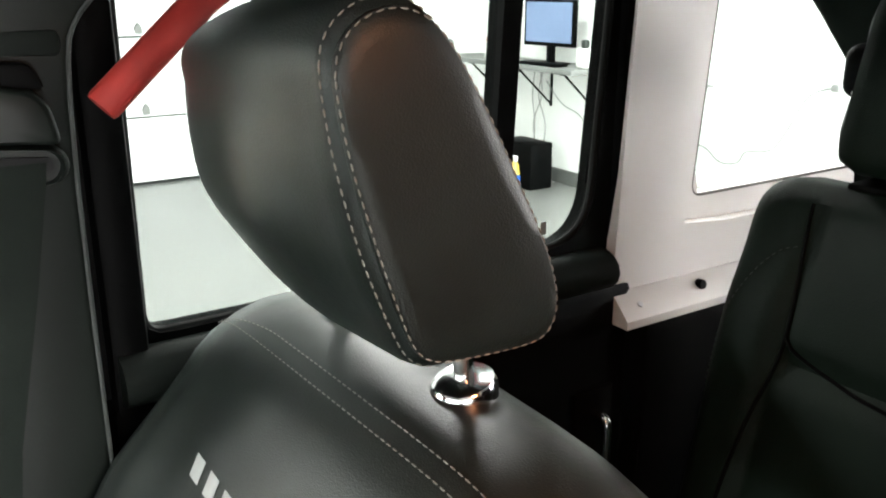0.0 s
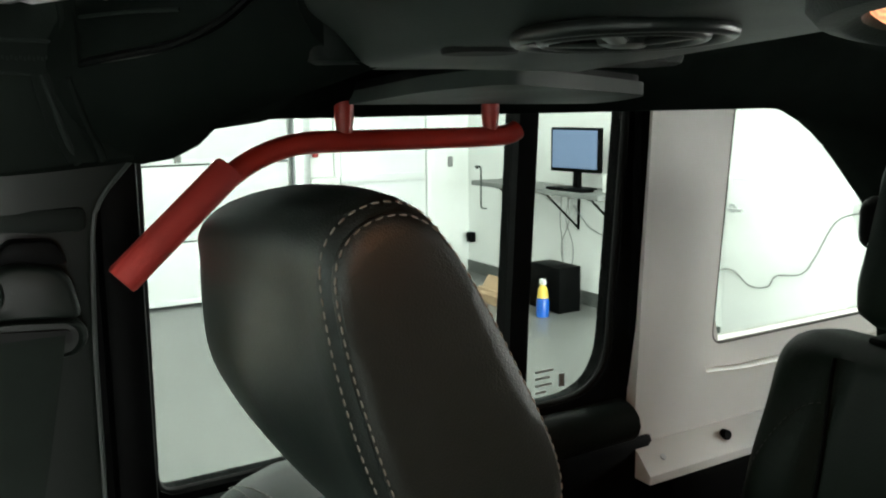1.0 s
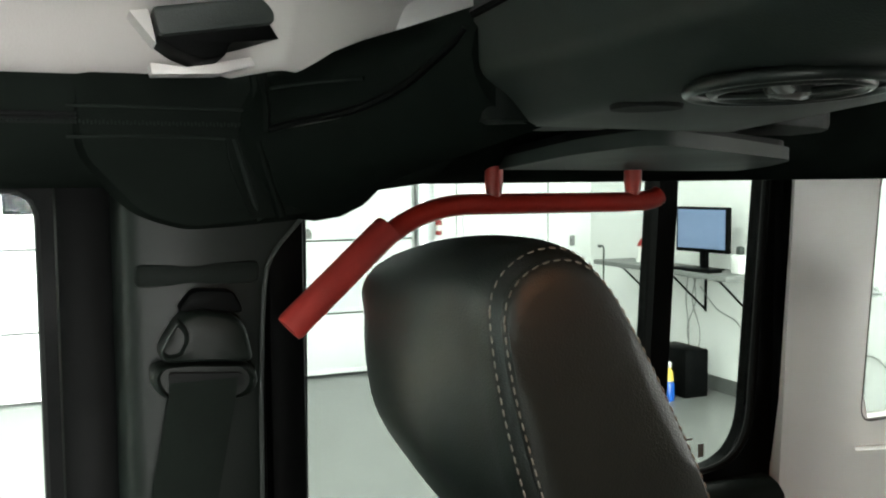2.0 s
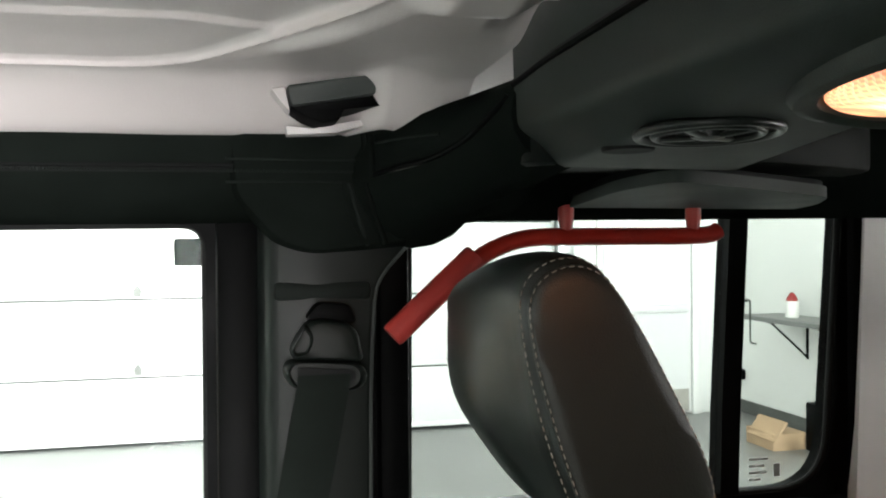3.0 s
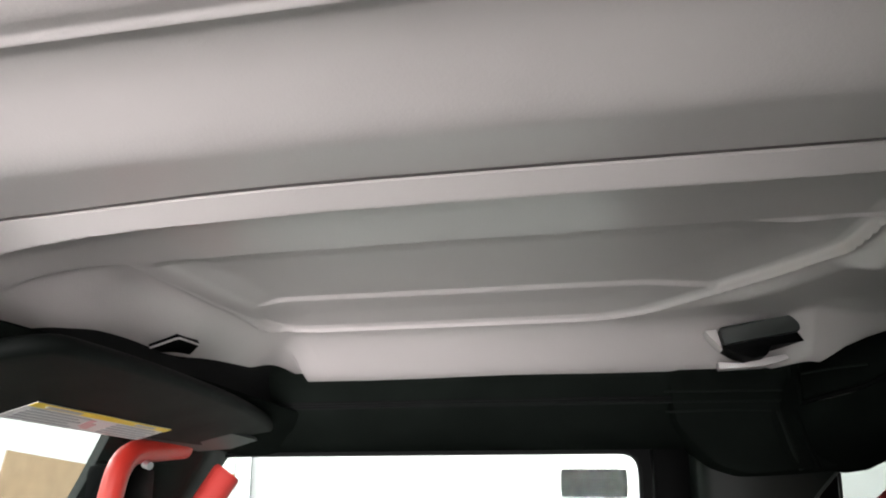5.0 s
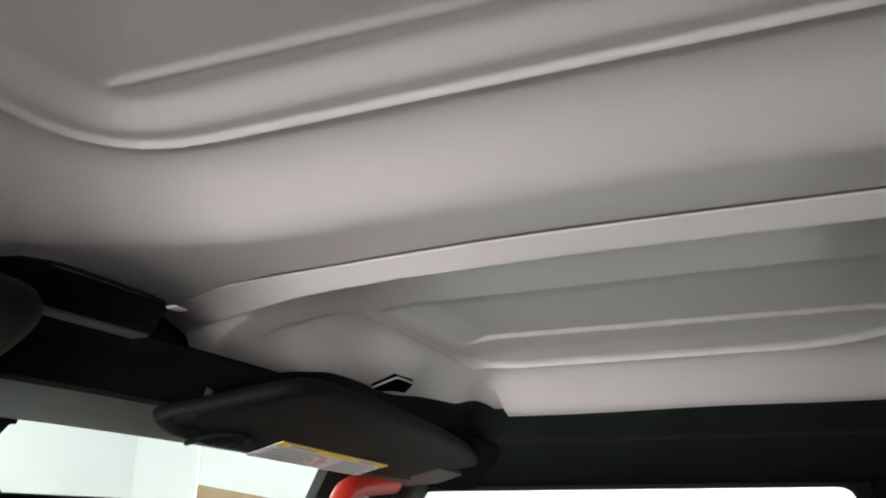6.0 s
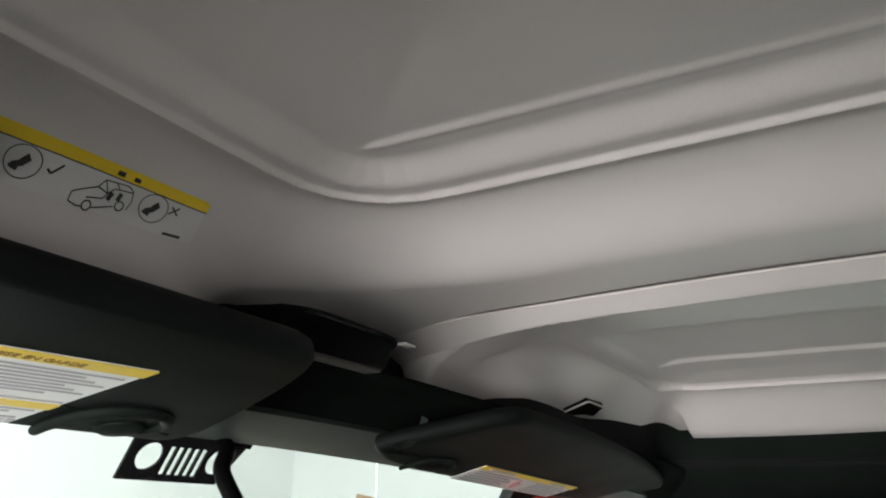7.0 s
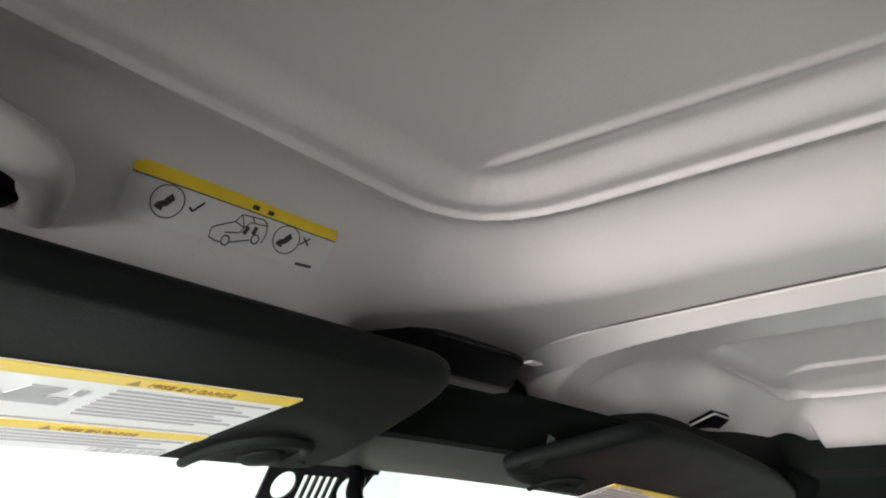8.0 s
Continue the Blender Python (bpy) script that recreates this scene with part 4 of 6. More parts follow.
def finger_grip(x, y, plane, parent, wide, tall, turn=0.0, thick=1.0):
    """A moulded U-shaped rim, open towards the windshield, round a black patch for a hollow's shade and a thumb pad."""
    def at(u, v, lift):
        u, v = wide * u, tall * v
        return visor_point(x + u * math.cos(turn) - v * math.sin(turn), y + u * math.sin(turn) + v * math.cos(turn), plane, lift)
    path = smooth_path([(-1.02, 1.05, 0.0), (-1.06, 0.45, 0.0), (-0.92, -0.35, 0.0), (-0.55, -0.85, 0.0), (0.0, -1.0, 0.0), (0.55, -0.86, 0.0), (0.92, -0.40, 0.0), (0.98, 0.10, 0.0), (0.70, 0.62, 0.0)], 5)
    bm = bmesh.new()
    n = len(path)
    tube(bm, [at(p.x, p.y, 0.0012) for p in path], [0.0010 + 0.0030 * thick * math.sin(math.pi * min(1.0, 0.12 + 0.88 * k / (n - 1))) ** 0.5 for k in range(n)], 10, flat=0.8)
    grip = part("finger_grip", bm, PLASTIC, parent, "moulded finger grip rim")

    def blob(name, mat, label, u0, v0, wu, wv, lifts):
        rings = [[at(u0 + wu * k * math.cos(2 * math.pi * i / 24), v0 + wv * k * math.sin(2 * math.pi * i / 24), lift) for i in range(24)] for k, lift in lifts]
        bm = bmesh.new()
        loft(bm, rings)
        part(name, bm, mat, grip, label)
    blob("cup", VINYL, "shallow moulded cup", -0.05, -0.02, 0.93, 0.88, ((1.0, -0.001), (0.98, 0.0006), (0.5, 0.0003), (0.1, 0.0002)))
    # nothing is sunk here: a black patch gives the shade of a hollow
    blob("hollow_shade", BLACK, "black patch for the shade of the hollow", -0.34, -0.10, 0.40, 0.34, ((1.0, 0.0004), (0.97, 0.0012), (0.2, 0.0010)))
    blob("thumb_pad", PLASTIC, "raised thumb pad", 0.30, 0.28, 0.50, 0.52, ((1.0, -0.001), (0.96, 0.0020 * thick), (0.75, 0.0036 * thick), (0.1, 0.0044 * thick)))
    return grip


passenger_visor = thing("sun_visor", "dark grey vinyl sun visor with a small warning label", "sun visor", "sun visors")
bm = visor_body(resample(rounded([(0.150, 0.415), (0.27, 0.416), (0.46, 0.431), (0.60, 0.456), (0.640, 0.483), (0.632, 0.515), (0.58, 0.532), (0.36, 0.530), (0.190, 0.5195), (0.138, 0.514), (0.105, 0.500)], [0.022, 0.12, 0.12, 0.05, 0.03, 0.03, 0.04, 0.1, 0.02, 0.012, 0.010], 7), 110), VISOR_P, 0.013, 0.007)
part("board", bm, VINYL, passenger_visor)
lab = part("label", sheet_bm(0.222, 0.428, 0.479, 0.512, LABEL_P, 0.0005), LABEL_GREY, passenger_visor, "white warning label")
part("band", sheet_bm(0.222, 0.428, 0.479, 0.486, LABEL_P, 0.0010), YELLOW, lab, "yellow band with a row of dark print")
bm = bmesh.new()
for k in range(5):
    y = 0.4888 + 0.0045 * k
    visor_sheet(bm, 0.230, 0.230 + (0.068 if k % 2 else 0.078), y, y + 0.0018, LABEL_P, 0.0010)
    visor_sheet(bm, 0.348, 0.348 + (0.076 if k % 2 else 0.068), y, y + 0.0018, LABEL_P, 0.0010)
tagged(part("print", bm, INK_GREY, lab, "rows of small grey print"), kind="stuff")
bm = bmesh.new()
visor_sheet(bm, 0.310, 0.318, 0.490, 0.504, LABEL_P, 0.0010, 0.004)
visor_sheet(bm, 0.318, 0.328, 0.496, 0.507, LABEL_P, 0.0010, 0.003)
part("picture", bm, INK_PINK, lab, "small pink warning picture")
bm = bmesh.new()
visor_sheet(bm, 0.238, 0.283, 0.4810, 0.4843, LABEL_P, 0.0014)
visor_sheet(bm, 0.368, 0.402, 0.4810, 0.4843, LABEL_P, 0.0014)
tagged(part("band_print", bm, INK_GREY, lab, "dark bars of print"), kind="stuff")
finger_grip(0.186, 0.503, VISOR_P, passenger_visor, 0.024, 0.013, 0.05, 0.5)
part("pivot", tube_bm(smooth_path([(0.57, 0.47, 1.672), (0.62, 0.48, 1.676), (0.65, 0.49, 1.69)], 4), 0.006, 10), PLASTIC, passenger_visor, "pivot rod")
bm = bmesh.new()
for a, b, c in ((Vector((0.130, 0.474, 1.672)), Vector((0.141, 0.480, 1.662)), Vector((0.101, 0.478, 1.650))),):
    away = Vector((0.0015, 0.006, 0.003))
    mid = (a + c) * 0.5 + Vector((0.006, 0.0, -0.0035))
    face = [a, a.lerp(mid, 0.5) + Vector((0.0015, 0, -0.001)), mid, mid.lerp(c, 0.5) + Vector((0.001, 0, -0.001)), c, c.lerp(b, 0.4) + Vector((0.0, 0.0, -0.0015)), b]
    loft(bm, [face, [p + away for p in face]])
hook = thing("visor_hook", "black plastic hook that holds the sun visor", "hook")
part("hook", bm, SHELL, hook)

driver_visor = thing("sun_visor", "dark grey vinyl sun visor with a large warning label", "sun visor", "sun visors")
bm = visor_body(resample(rounded([(-0.084, 0.3935), (-0.48, 0.387), (-0.54, 0.400), (-0.54, 0.525), (-0.30, 0.540), (-0.032, 0.540), (-0.026, 0.518), (-0.046, 0.461), (-0.067, 0.413)], [0.018, 0.06, 0.04, 0.03, 0.1, 0.012, 0.02, 0.1, 0.03], 6), 120), VISOR_D, 0.014, 0.008)
part("board", bm, VINYL, driver_visor)
lab = part("label", sheet_bm(-0.385, -0.120, 0.4435, 0.5365, LABEL_D, 0.0005), LABEL, driver_visor, "large white warning label")
bm = bmesh.new()
visor_sheet(bm, -0.385, -0.120, 0.4435, 0.4525, LABEL_D, 0.0010)
part("band", bm, YELLOW, lab, "upper yellow band")
part("band", sheet_bm(-0.385, -0.120, 0.5015, 0.5090, LABEL_D, 0.0010), YELLOW, lab, "lower yellow band")
bm = bmesh.new()
for x0, w in ((-0.194, 0.070), (-0.37, 0.09)):
    for k in range(8):
        y = 0.4575 + 0.0041 * k
        visor_sheet(bm, x0 + 0.004, x0 + w - 0.010 * ((k * 5) % 3) * w / 0.1, y, y + 0.0012, LABEL_D, 0.0010)
    for k in range(4):
        y = 0.5120 + 0.0042 * k
        visor_sheet(bm, x0 - 0.02, x0 + w - 0.012 * ((k * 7) % 3) * w / 0.1, y, y + 0.0012, LABEL_D, 0.0010)
visor_sheet(bm, -0.383, -0.122, 0.4968, 0.4976, LABEL_D, 0.0010)
tagged(part("print", bm, INK_GREY, lab, "rows of small grey print"), kind="stuff")
bm = bmesh.new()
for k in range(15):
    x = -0.156 + 0.0024 * k
    visor_sheet(bm, x, x + 0.0008 + 0.0008 * ((k * 3) % 2), 0.5285, 0.5345, LABEL_D, 0.0010)
tagged(part("bar_code", bm, INK_GREY, lab, "grey upright bars"), kind="stuff")
bm = bmesh.new()
for x0 in (-0.217, -0.240):
    visor_sheet(bm, x0, x0 + 0.012, 0.462, 0.474, LABEL_D, 0.0010, -0.004)
    visor_sheet(bm, x0 - 0.004, x0 + 0.018, 0.472, 0.480, LABEL_D, 0.0010)
visor_sheet(bm, -0.201, -0.197, 0.462, 0.468, LABEL_D, 0.0010)
visor_sheet(bm, -0.250, -0.236, 0.486, 0.490, LABEL_D, 0.0010)
part("picture", bm, INK_GREY, lab, "small grey warning pictures")
bm = bmesh.new()
visor_sheet(bm, -0.33, -0.265, 0.4465, 0.4498, LABEL_D, 0.0014)
for x0, y0, k in ((-0.189, 0.4505, 0.0050), (-0.188, 0.5076, 0.0046)):
    loft(bm, [[visor_point(x0 + dx, y0 - dy, LABEL_D, lift) for dx, dy in ((-k / 2, 0.0), (k / 2, 0.0), (0.0, k))] for lift in (0.0008, 0.0014)])
tagged(part("band_print", bm, BAND_INK, lab, "brownish bars of print on the yellow"), kind="stuff")
visor_text("MISE EN GARDE", -0.184, 0.4500, 0.0050, LABEL_D, lab)
visor_text("MISE EN GARDE", -0.183, 0.5072, 0.0046, LABEL_D, lab)
finger_grip(-0.0895, 0.510, VISOR_D, driver_visor, 0.0245, 0.0225, -0.12)
part("pivot", tube_bm(smooth_path([(-0.51, 0.47, 1.676), (-0.56, 0.48, 1.68), (-0.59, 0.49, 1.69)], 4), 0.006, 10), PLASTIC, driver_visor, "pivot rod")

# safety sticker on the front slope of the left roof panel
SX = -0.1485  # the middle of the sticker


def on_left_roof(x, v, lift):
    """v: 0 at the sticker's lower edge, 1 at its upper edge."""
    y = 0.4797 - 0.0120 * v + 0.031 * (x + 0.0903)
    e = 0.002
    zz = left_roof(x, y)
    slope = (left_roof(x, y + e) - left_roof(x, y - e)) / (2 * e)
    n = Vector((0, slope, -1)).normalized()
    return Vector(lowered(x, y, zz)) + n * lift


def decal(bm, x0, x1, v0, v1, lift, nx=10, nv=4):
    rows = [[on_left_roof(x0 + (x1 - x0) * i / nx, v0 + (v1 - v0) * j / nv, lift) for i in range(nx + 1)] for j in range(nv + 1)]
    back = [[on_left_roof(x0 + (x1 - x0) * i / nx, v0 + (v1 - v0) * j / nv, lift - 0.0005) for i in range(nx + 1)] for j in range(nv + 1)]
    loft(bm, rows, caps=False, closed=False)
    loft(bm, back, caps=False, closed=False)


def decal_bm(*args):
    bm = bmesh.new()
    decal(bm, *args)
    return bm


def decal_ring(bm, x, v, rx, rv, lift, wide=0.14):
    n = 24
    a = [on_left_roof(x + rx * math.cos(2 * math.pi * k / n), v + rv * math.sin(2 * math.pi * k / n), lift) for k in range(n)]
    b = [on_left_roof(x + rx * (1 - wide) * math.cos(2 * math.pi * k / n), v + rv * (1 - wide) * math.sin(2 * math.pi * k / n), lift) for k in range(n)]
    loft(bm, [a, b], caps=False)


def decal_line(bm, points, lift=0.0014, wide=0.0005):
    """A thin printed line through points (x, v)."""
    for (xa, va), (xb, vb) in zip(points, points[1:]):
        d = Vector((xb - xa, (vb - va) * 0.020))
        if d.length < 1e-6:
            continue
        d.normalize()
        ox, ov = -d.y * wide / 2, d.x * wide / 2 / 0.020
        loft(bm, [[on_left_roof(xa + ox, va + ov, lift), on_left_roof(xb + ox, vb + ov, lift)], [on_left_roof(xa - ox, va - ov, lift), on_left_roof(xb - ox, vb - ov, lift)]], caps=False, closed=False)


BAND = 0.725  # the lower edge of the yellow band


def drawn(u, v):
    """A point of the printed picture: u from the film's left to its right end, v down from the band."""
    return (SX - 0.0578 + 0.1156 * u, BAND * (1.0 - v))


sticker = thing("safety_sticker", "clear and yellow safety sticker with line pictures on the roof", "sticker")
part("film", decal_bm(SX - 0.0560, SX + 0.0572, 0.0, BAND, 0.0006), LABEL_GREY, sticker, "pale film")
bm = bmesh.new()
decal(bm, SX - 0.0560, SX + 0.0572, BAND + 0.02, 0.93, 0.0008)
decal(bm, SX - 0.0530, SX + 0.0560, 0.93, 1.0, 0.0008)
part("band", bm, YELLOW, sticker, "yellow band with rounded ends")
bm = bmesh.new()
decal(bm, SX - 0.0560, SX + 0.0572, BAND, BAND + 0.025, 0.0010)
for cu, cv in ((0.181, 0.40), (0.744, 0.37)):
    x, v = drawn(cu, cv + 0.02)
    decal_ring(bm, x, v, 0.0080, 0.30, 0.0014, 0.07)
    # a plain slanted mark inside the ring
    decal_line(bm, [(x + 0.0020, v + 0.10), (x - 0.0005, v - 0.03)], wide=0.0030)
    decal_line(bm, [(x + 0.0005, v - 0.02), (x - 0.0040, v - 0.12)], wide=0.0024)
    decal_line(bm, [(x - 0.0050, v - 0.12), (x - 0.0010, v - 0.16)], wide=0.0012)
decal_line(bm, [drawn(0.272, 0.40), drawn(0.290, 0.48), drawn(0.325, 0.18)], wide=0.0009)
decal_line(bm, [drawn(0.822, 0.16), drawn(0.862, 0.36)], wide=0.0008)
decal_line(bm, [drawn(0.860, 0.13), drawn(0.818, 0.40)], wide=0.0008)
# the line drawing of the car
decal_line(bm, [drawn(0.395, 0.93), drawn(0.393, 0.70), drawn(0.412, 0.62), drawn(0.482, 0.38), drawn(0.500, 0.14), drawn(0.600, -0.02 + 0.10), drawn(0.628, 0.18), drawn(0.640, 0.45), drawn(0.632, 0.70)])
decal_line(bm, [drawn(0.395, 0.93), drawn(0.432, 1.02 - 0.04), drawn(0.452, 0.96)])
decal_line(bm, [drawn(0.492, 0.92), drawn(0.575, 0.72)])
decal_line(bm, [drawn(0.500, 0.14), drawn(0.530, 0.46), drawn(0.482, 0.38)])
decal_line(bm, [drawn(0.530, 0.46), drawn(0.550, 0.28), drawn(0.628, 0.22)])
decal_line(bm, [drawn(0.545, 0.10), drawn(0.572, 0.27)])
decal_line(bm, [drawn(0.455, 0.72), drawn(0.520, 0.62), drawn(0.530, 0.46)])
decal_line(bm, [drawn(0.548, 0.40), drawn(0.540, 0.62)], wide=0.0022)
decal_line(bm, [drawn(0.585, 0.34), drawn(0.580, 0.56)], wide=0.0022)
for u, v in ((0.470, 0.90), (0.598, 0.66)):
    decal_ring(bm, *drawn(u, v), 0.0024, 0.10, 0.0015, 0.28)
decal_line(bm, [drawn(0.835, 0.93), drawn(0.925, 0.90)], wide=0.0011)
decal(bm, SX + 0.0035, SX + 0.0070, 0.80, 0.90, 0.0014, 2, 2)
decal(bm, SX + 0.0125, SX + 0.0155, 0.80, 0.89, 0.0014, 2, 2)
part("picture", bm, INK, sticker, "thin black line pictures")


# ---- padded roll bars ----
def side_bar(sign):
    """The padded bar over the doors; sign 1: right, -1: left."""
    ring = rounded([(0.596, 1.712), (0.604, 1.680), (0.625, 1.652), (0.665, 1.634), (0.715, 1.630), (0.757, 1.642), (0.765, 1.70), (0.73, 1.735), (0.62, 1.735)], 0.016, 4)

    def put(y, dz=0.0, dx=0.0):
        return [(x + dx if sign > 0 else 2 * XC - x - dx, y, z + dz) for x, z in ring]
    ys = steps(-0.85, 0.50, 0.05)
    rings = [put(y, roof_slope(y) * 0.5, 0.002 * math.sin(y * 23)) for y in ys]
    tail = [put(y, 0.0063 - (2.2 * (-0.86 - y) ** 2 if y > -1.06 else 0.088 + 0.88 * (-1.06 - y)), 0.0) for y in (-0.88, -0.90, -0.92, -0.94, -0.97, -1.0, -1.03, -1.06, -1.16, -1.26, -1.40)]
    bm = bmesh.new()
    loft(bm, tail[::-1] + rings)
    return bm


sport_bar = thing("roll_bar", "padded black cloth roll bar over the doors and behind the seats", "roll bar")
part("side_bar", side_bar(1), PAD, sport_bar)
part("side_bar", side_bar(-1), PAD, sport_bar)


def zip_line(sign):
    bm = bmesh.new()
    for k in range(3):
        z = 1.6735 + 0.0026 * k
        tube(bm, [((0.6065 - 0.0006 * k) if sign > 0 else 2 * XC - 0.6065 + 0.0006 * k, y, z + roof_slope(y) * 0.5) for y in steps(-0.06, 0.46, 0.05)], 0.0013, 6)
    return bm


zipper = part("zip", zip_line(1), RUBBER, sport_bar, "dark zip along the padding")


def teeth(y0, y1, x, z):
    bm = bmesh.new()
    for k in range(round((y1 - y0) / 0.0024)):
        y = y0 + 0.0024 * k
        box(bm, x - 0.0008, x + 0.001, y, y + 0.0013, z - 0.0012 + 0.0006 * (k % 2), z + 0.0012 + 0.0006 * (k % 2))
    return bm


tagged(part("zip_teeth", teeth(-0.062, 0.30, 0.5958, 1.6735), PIPING, sport_bar, "fine row of zip teeth"), kind="stuff")

# the padded knee where the bar meets the door pillar
KNEE = rounded([(0.05, 1.72), (0.045, 1.655), (0.03, 1.636), (0.008, 1.612), (-0.022, 1.602), (-0.06, 1.604), (-0.105, 1.608), (-0.15, 1.627), (-0.205, 1.634), (-0.235, 1.66), (-0.235, 1.72)], 0.010, 3)
for sign in (1, -1):
    bm = bmesh.new()
    prism(bm, KNEE, "x", 0.597 if sign > 0 else 2 * XC - 0.597, 0.752 if sign > 0 else 2 * XC - 0.752, 0.016)
    part("knee", bm, PAD, sport_bar, "padded corner over the door pillar")
for sign in (1, -1):
    bm = bmesh.new()
    px = [0.62, 0.585, 0.54, 0.49, 0.44, 0.395]
    rings = []
    for x, r in zip(px, (0.052, 0.046, 0.040, 0.036, 0.033, 0.030)):
        u = (0.62 - x) / 0.26
        c = (-0.116 - 0.070 * smoothstep(u * 0.9), 1.666 + 0.036 * u)
        rings.append([(x if sign > 0 else 2 * XC - x, c[0] + 1.25 * r * math.cos(a), c[1] + r * 1.15 * math.sin(a)) for a in (2 * math.pi * k / 20 for k in range(20))])
    loft(bm, rings)
    part("cross_bar", bm, PAD, sport_bar, "padded cross bar end")
# seams, piping and straps of the padding on the passenger's side
def piping(points, r, mat, label):
    part("piping", tube_bm(smooth_path(points, 5), r, 8), mat, sport_bar, label)


piping([(0.5965, 0.05, 1.684), (0.5962, 0.004, 1.684), (0.5962, -0.025, 1.684), (0.5962, -0.052, 1.684), (0.594, -0.066, 1.683)], 0.0011, PIPING, "thin raised edge over the zip")
piping([(0.5965, 0.05, 1.664), (0.5962, 0.005, 1.665), (0.5962, -0.031, 1.665), (0.5955, -0.056, 1.664)], 0.0011, PIPING, "thin raised edge under the zip")
piping([(0.590, -0.067, 1.712), (0.590, -0.069, 1.70), (0.585, -0.068, 1.684), (0.582, -0.068, 1.670)], 0.0034, PAD, "upright roll of cloth")
piping([(0.578, -0.070, 1.712), (0.576, -0.0715, 1.698), (0.562, -0.0705, 1.683), (0.561, -0.0705, 1.667)], 0.0036, PAD, "upright roll of cloth")
piping([(0.595, -0.055, 1.664), (0.595, -0.060, 1.647), (0.595, -0.066, 1.625), (0.598, -0.072, 1.609)], 0.0022, PIPING, "edge of a flat strap")
piping([(0.574, -0.067, 1.662), (0.576, -0.072, 1.646), (0.591, -0.080, 1.629), (0.598, -0.087, 1.611)], 0.0030, PAD, "edge of a flat strap")
piping([(0.561, -0.0715, 1.669), (0.527, -0.0855, 1.672), (0.489, -0.1025, 1.675), (0.462, -0.1135, 1.680), (0.440, -0.1225, 1.687), (0.423, -0.1285, 1.695), (0.409, -0.1355, 1.704), (0.404, -0.1405, 1.711)], 0.0024, BLACK, "dark curved seam")
piping([(0.545, -0.0785, 1.6688), (0.527, -0.0860, 1.6700), (0.500, -0.0980, 1.6720), (0.480, -0.1065, 1.6745)], 0.0006, THREAD, "frayed pale edge of the seam")
piping([(0.566, -0.0745, 1.696), (0.518, -0.0915, 1.695), (0.474, -0.1085, 1.693)], 0.0011, PIPING, "thin sewn crease")
bm = bmesh.new()
loft(bm, [[(0.5945, y0, z), (0.5945, y1, z), (0.5985, y1, z), (0.5985, y0, z)] for z, y0, y1 in ((1.665, -0.066, -0.049), (1.65, -0.069, -0.051), (1.63, -0.074, -0.057), (1.610, -0.082, -0.066))])
part("strap", bm, PAD, sport_bar, "flat cloth strap")

# ---- sound bar behind the front seats ----
sound_bar = thing("sound_bar", "dark plastic overhead sound bar with round speakers", "sound bar")


def sound_ring(x):
    u = min(1.0, max(0.0, (x - 0.30) / 0.13))
    k = smoothstep(u)
    rear = -0.262 - 0.25 * (max(x, 0.06) - 0.19)
    low = 1.6666 - 0.032 * (x - 0.24)
    pts = rounded([(-0.137 - 0.006 * k, 1.762), (-0.139 - 0.006 * k, 1.684 + 0.005 * k), (-0.150 - 0.010 * k, 1.6765 + 0.002 * k), (-0.170 - 0.004 * k, low + 0.0006), (rear, low), (rear - 0.010, low + 0.030), (-0.385, 1.71), (-0.38, 1.762)], 0.006, 3)
    return [(x, y, z) for y, z in pts]


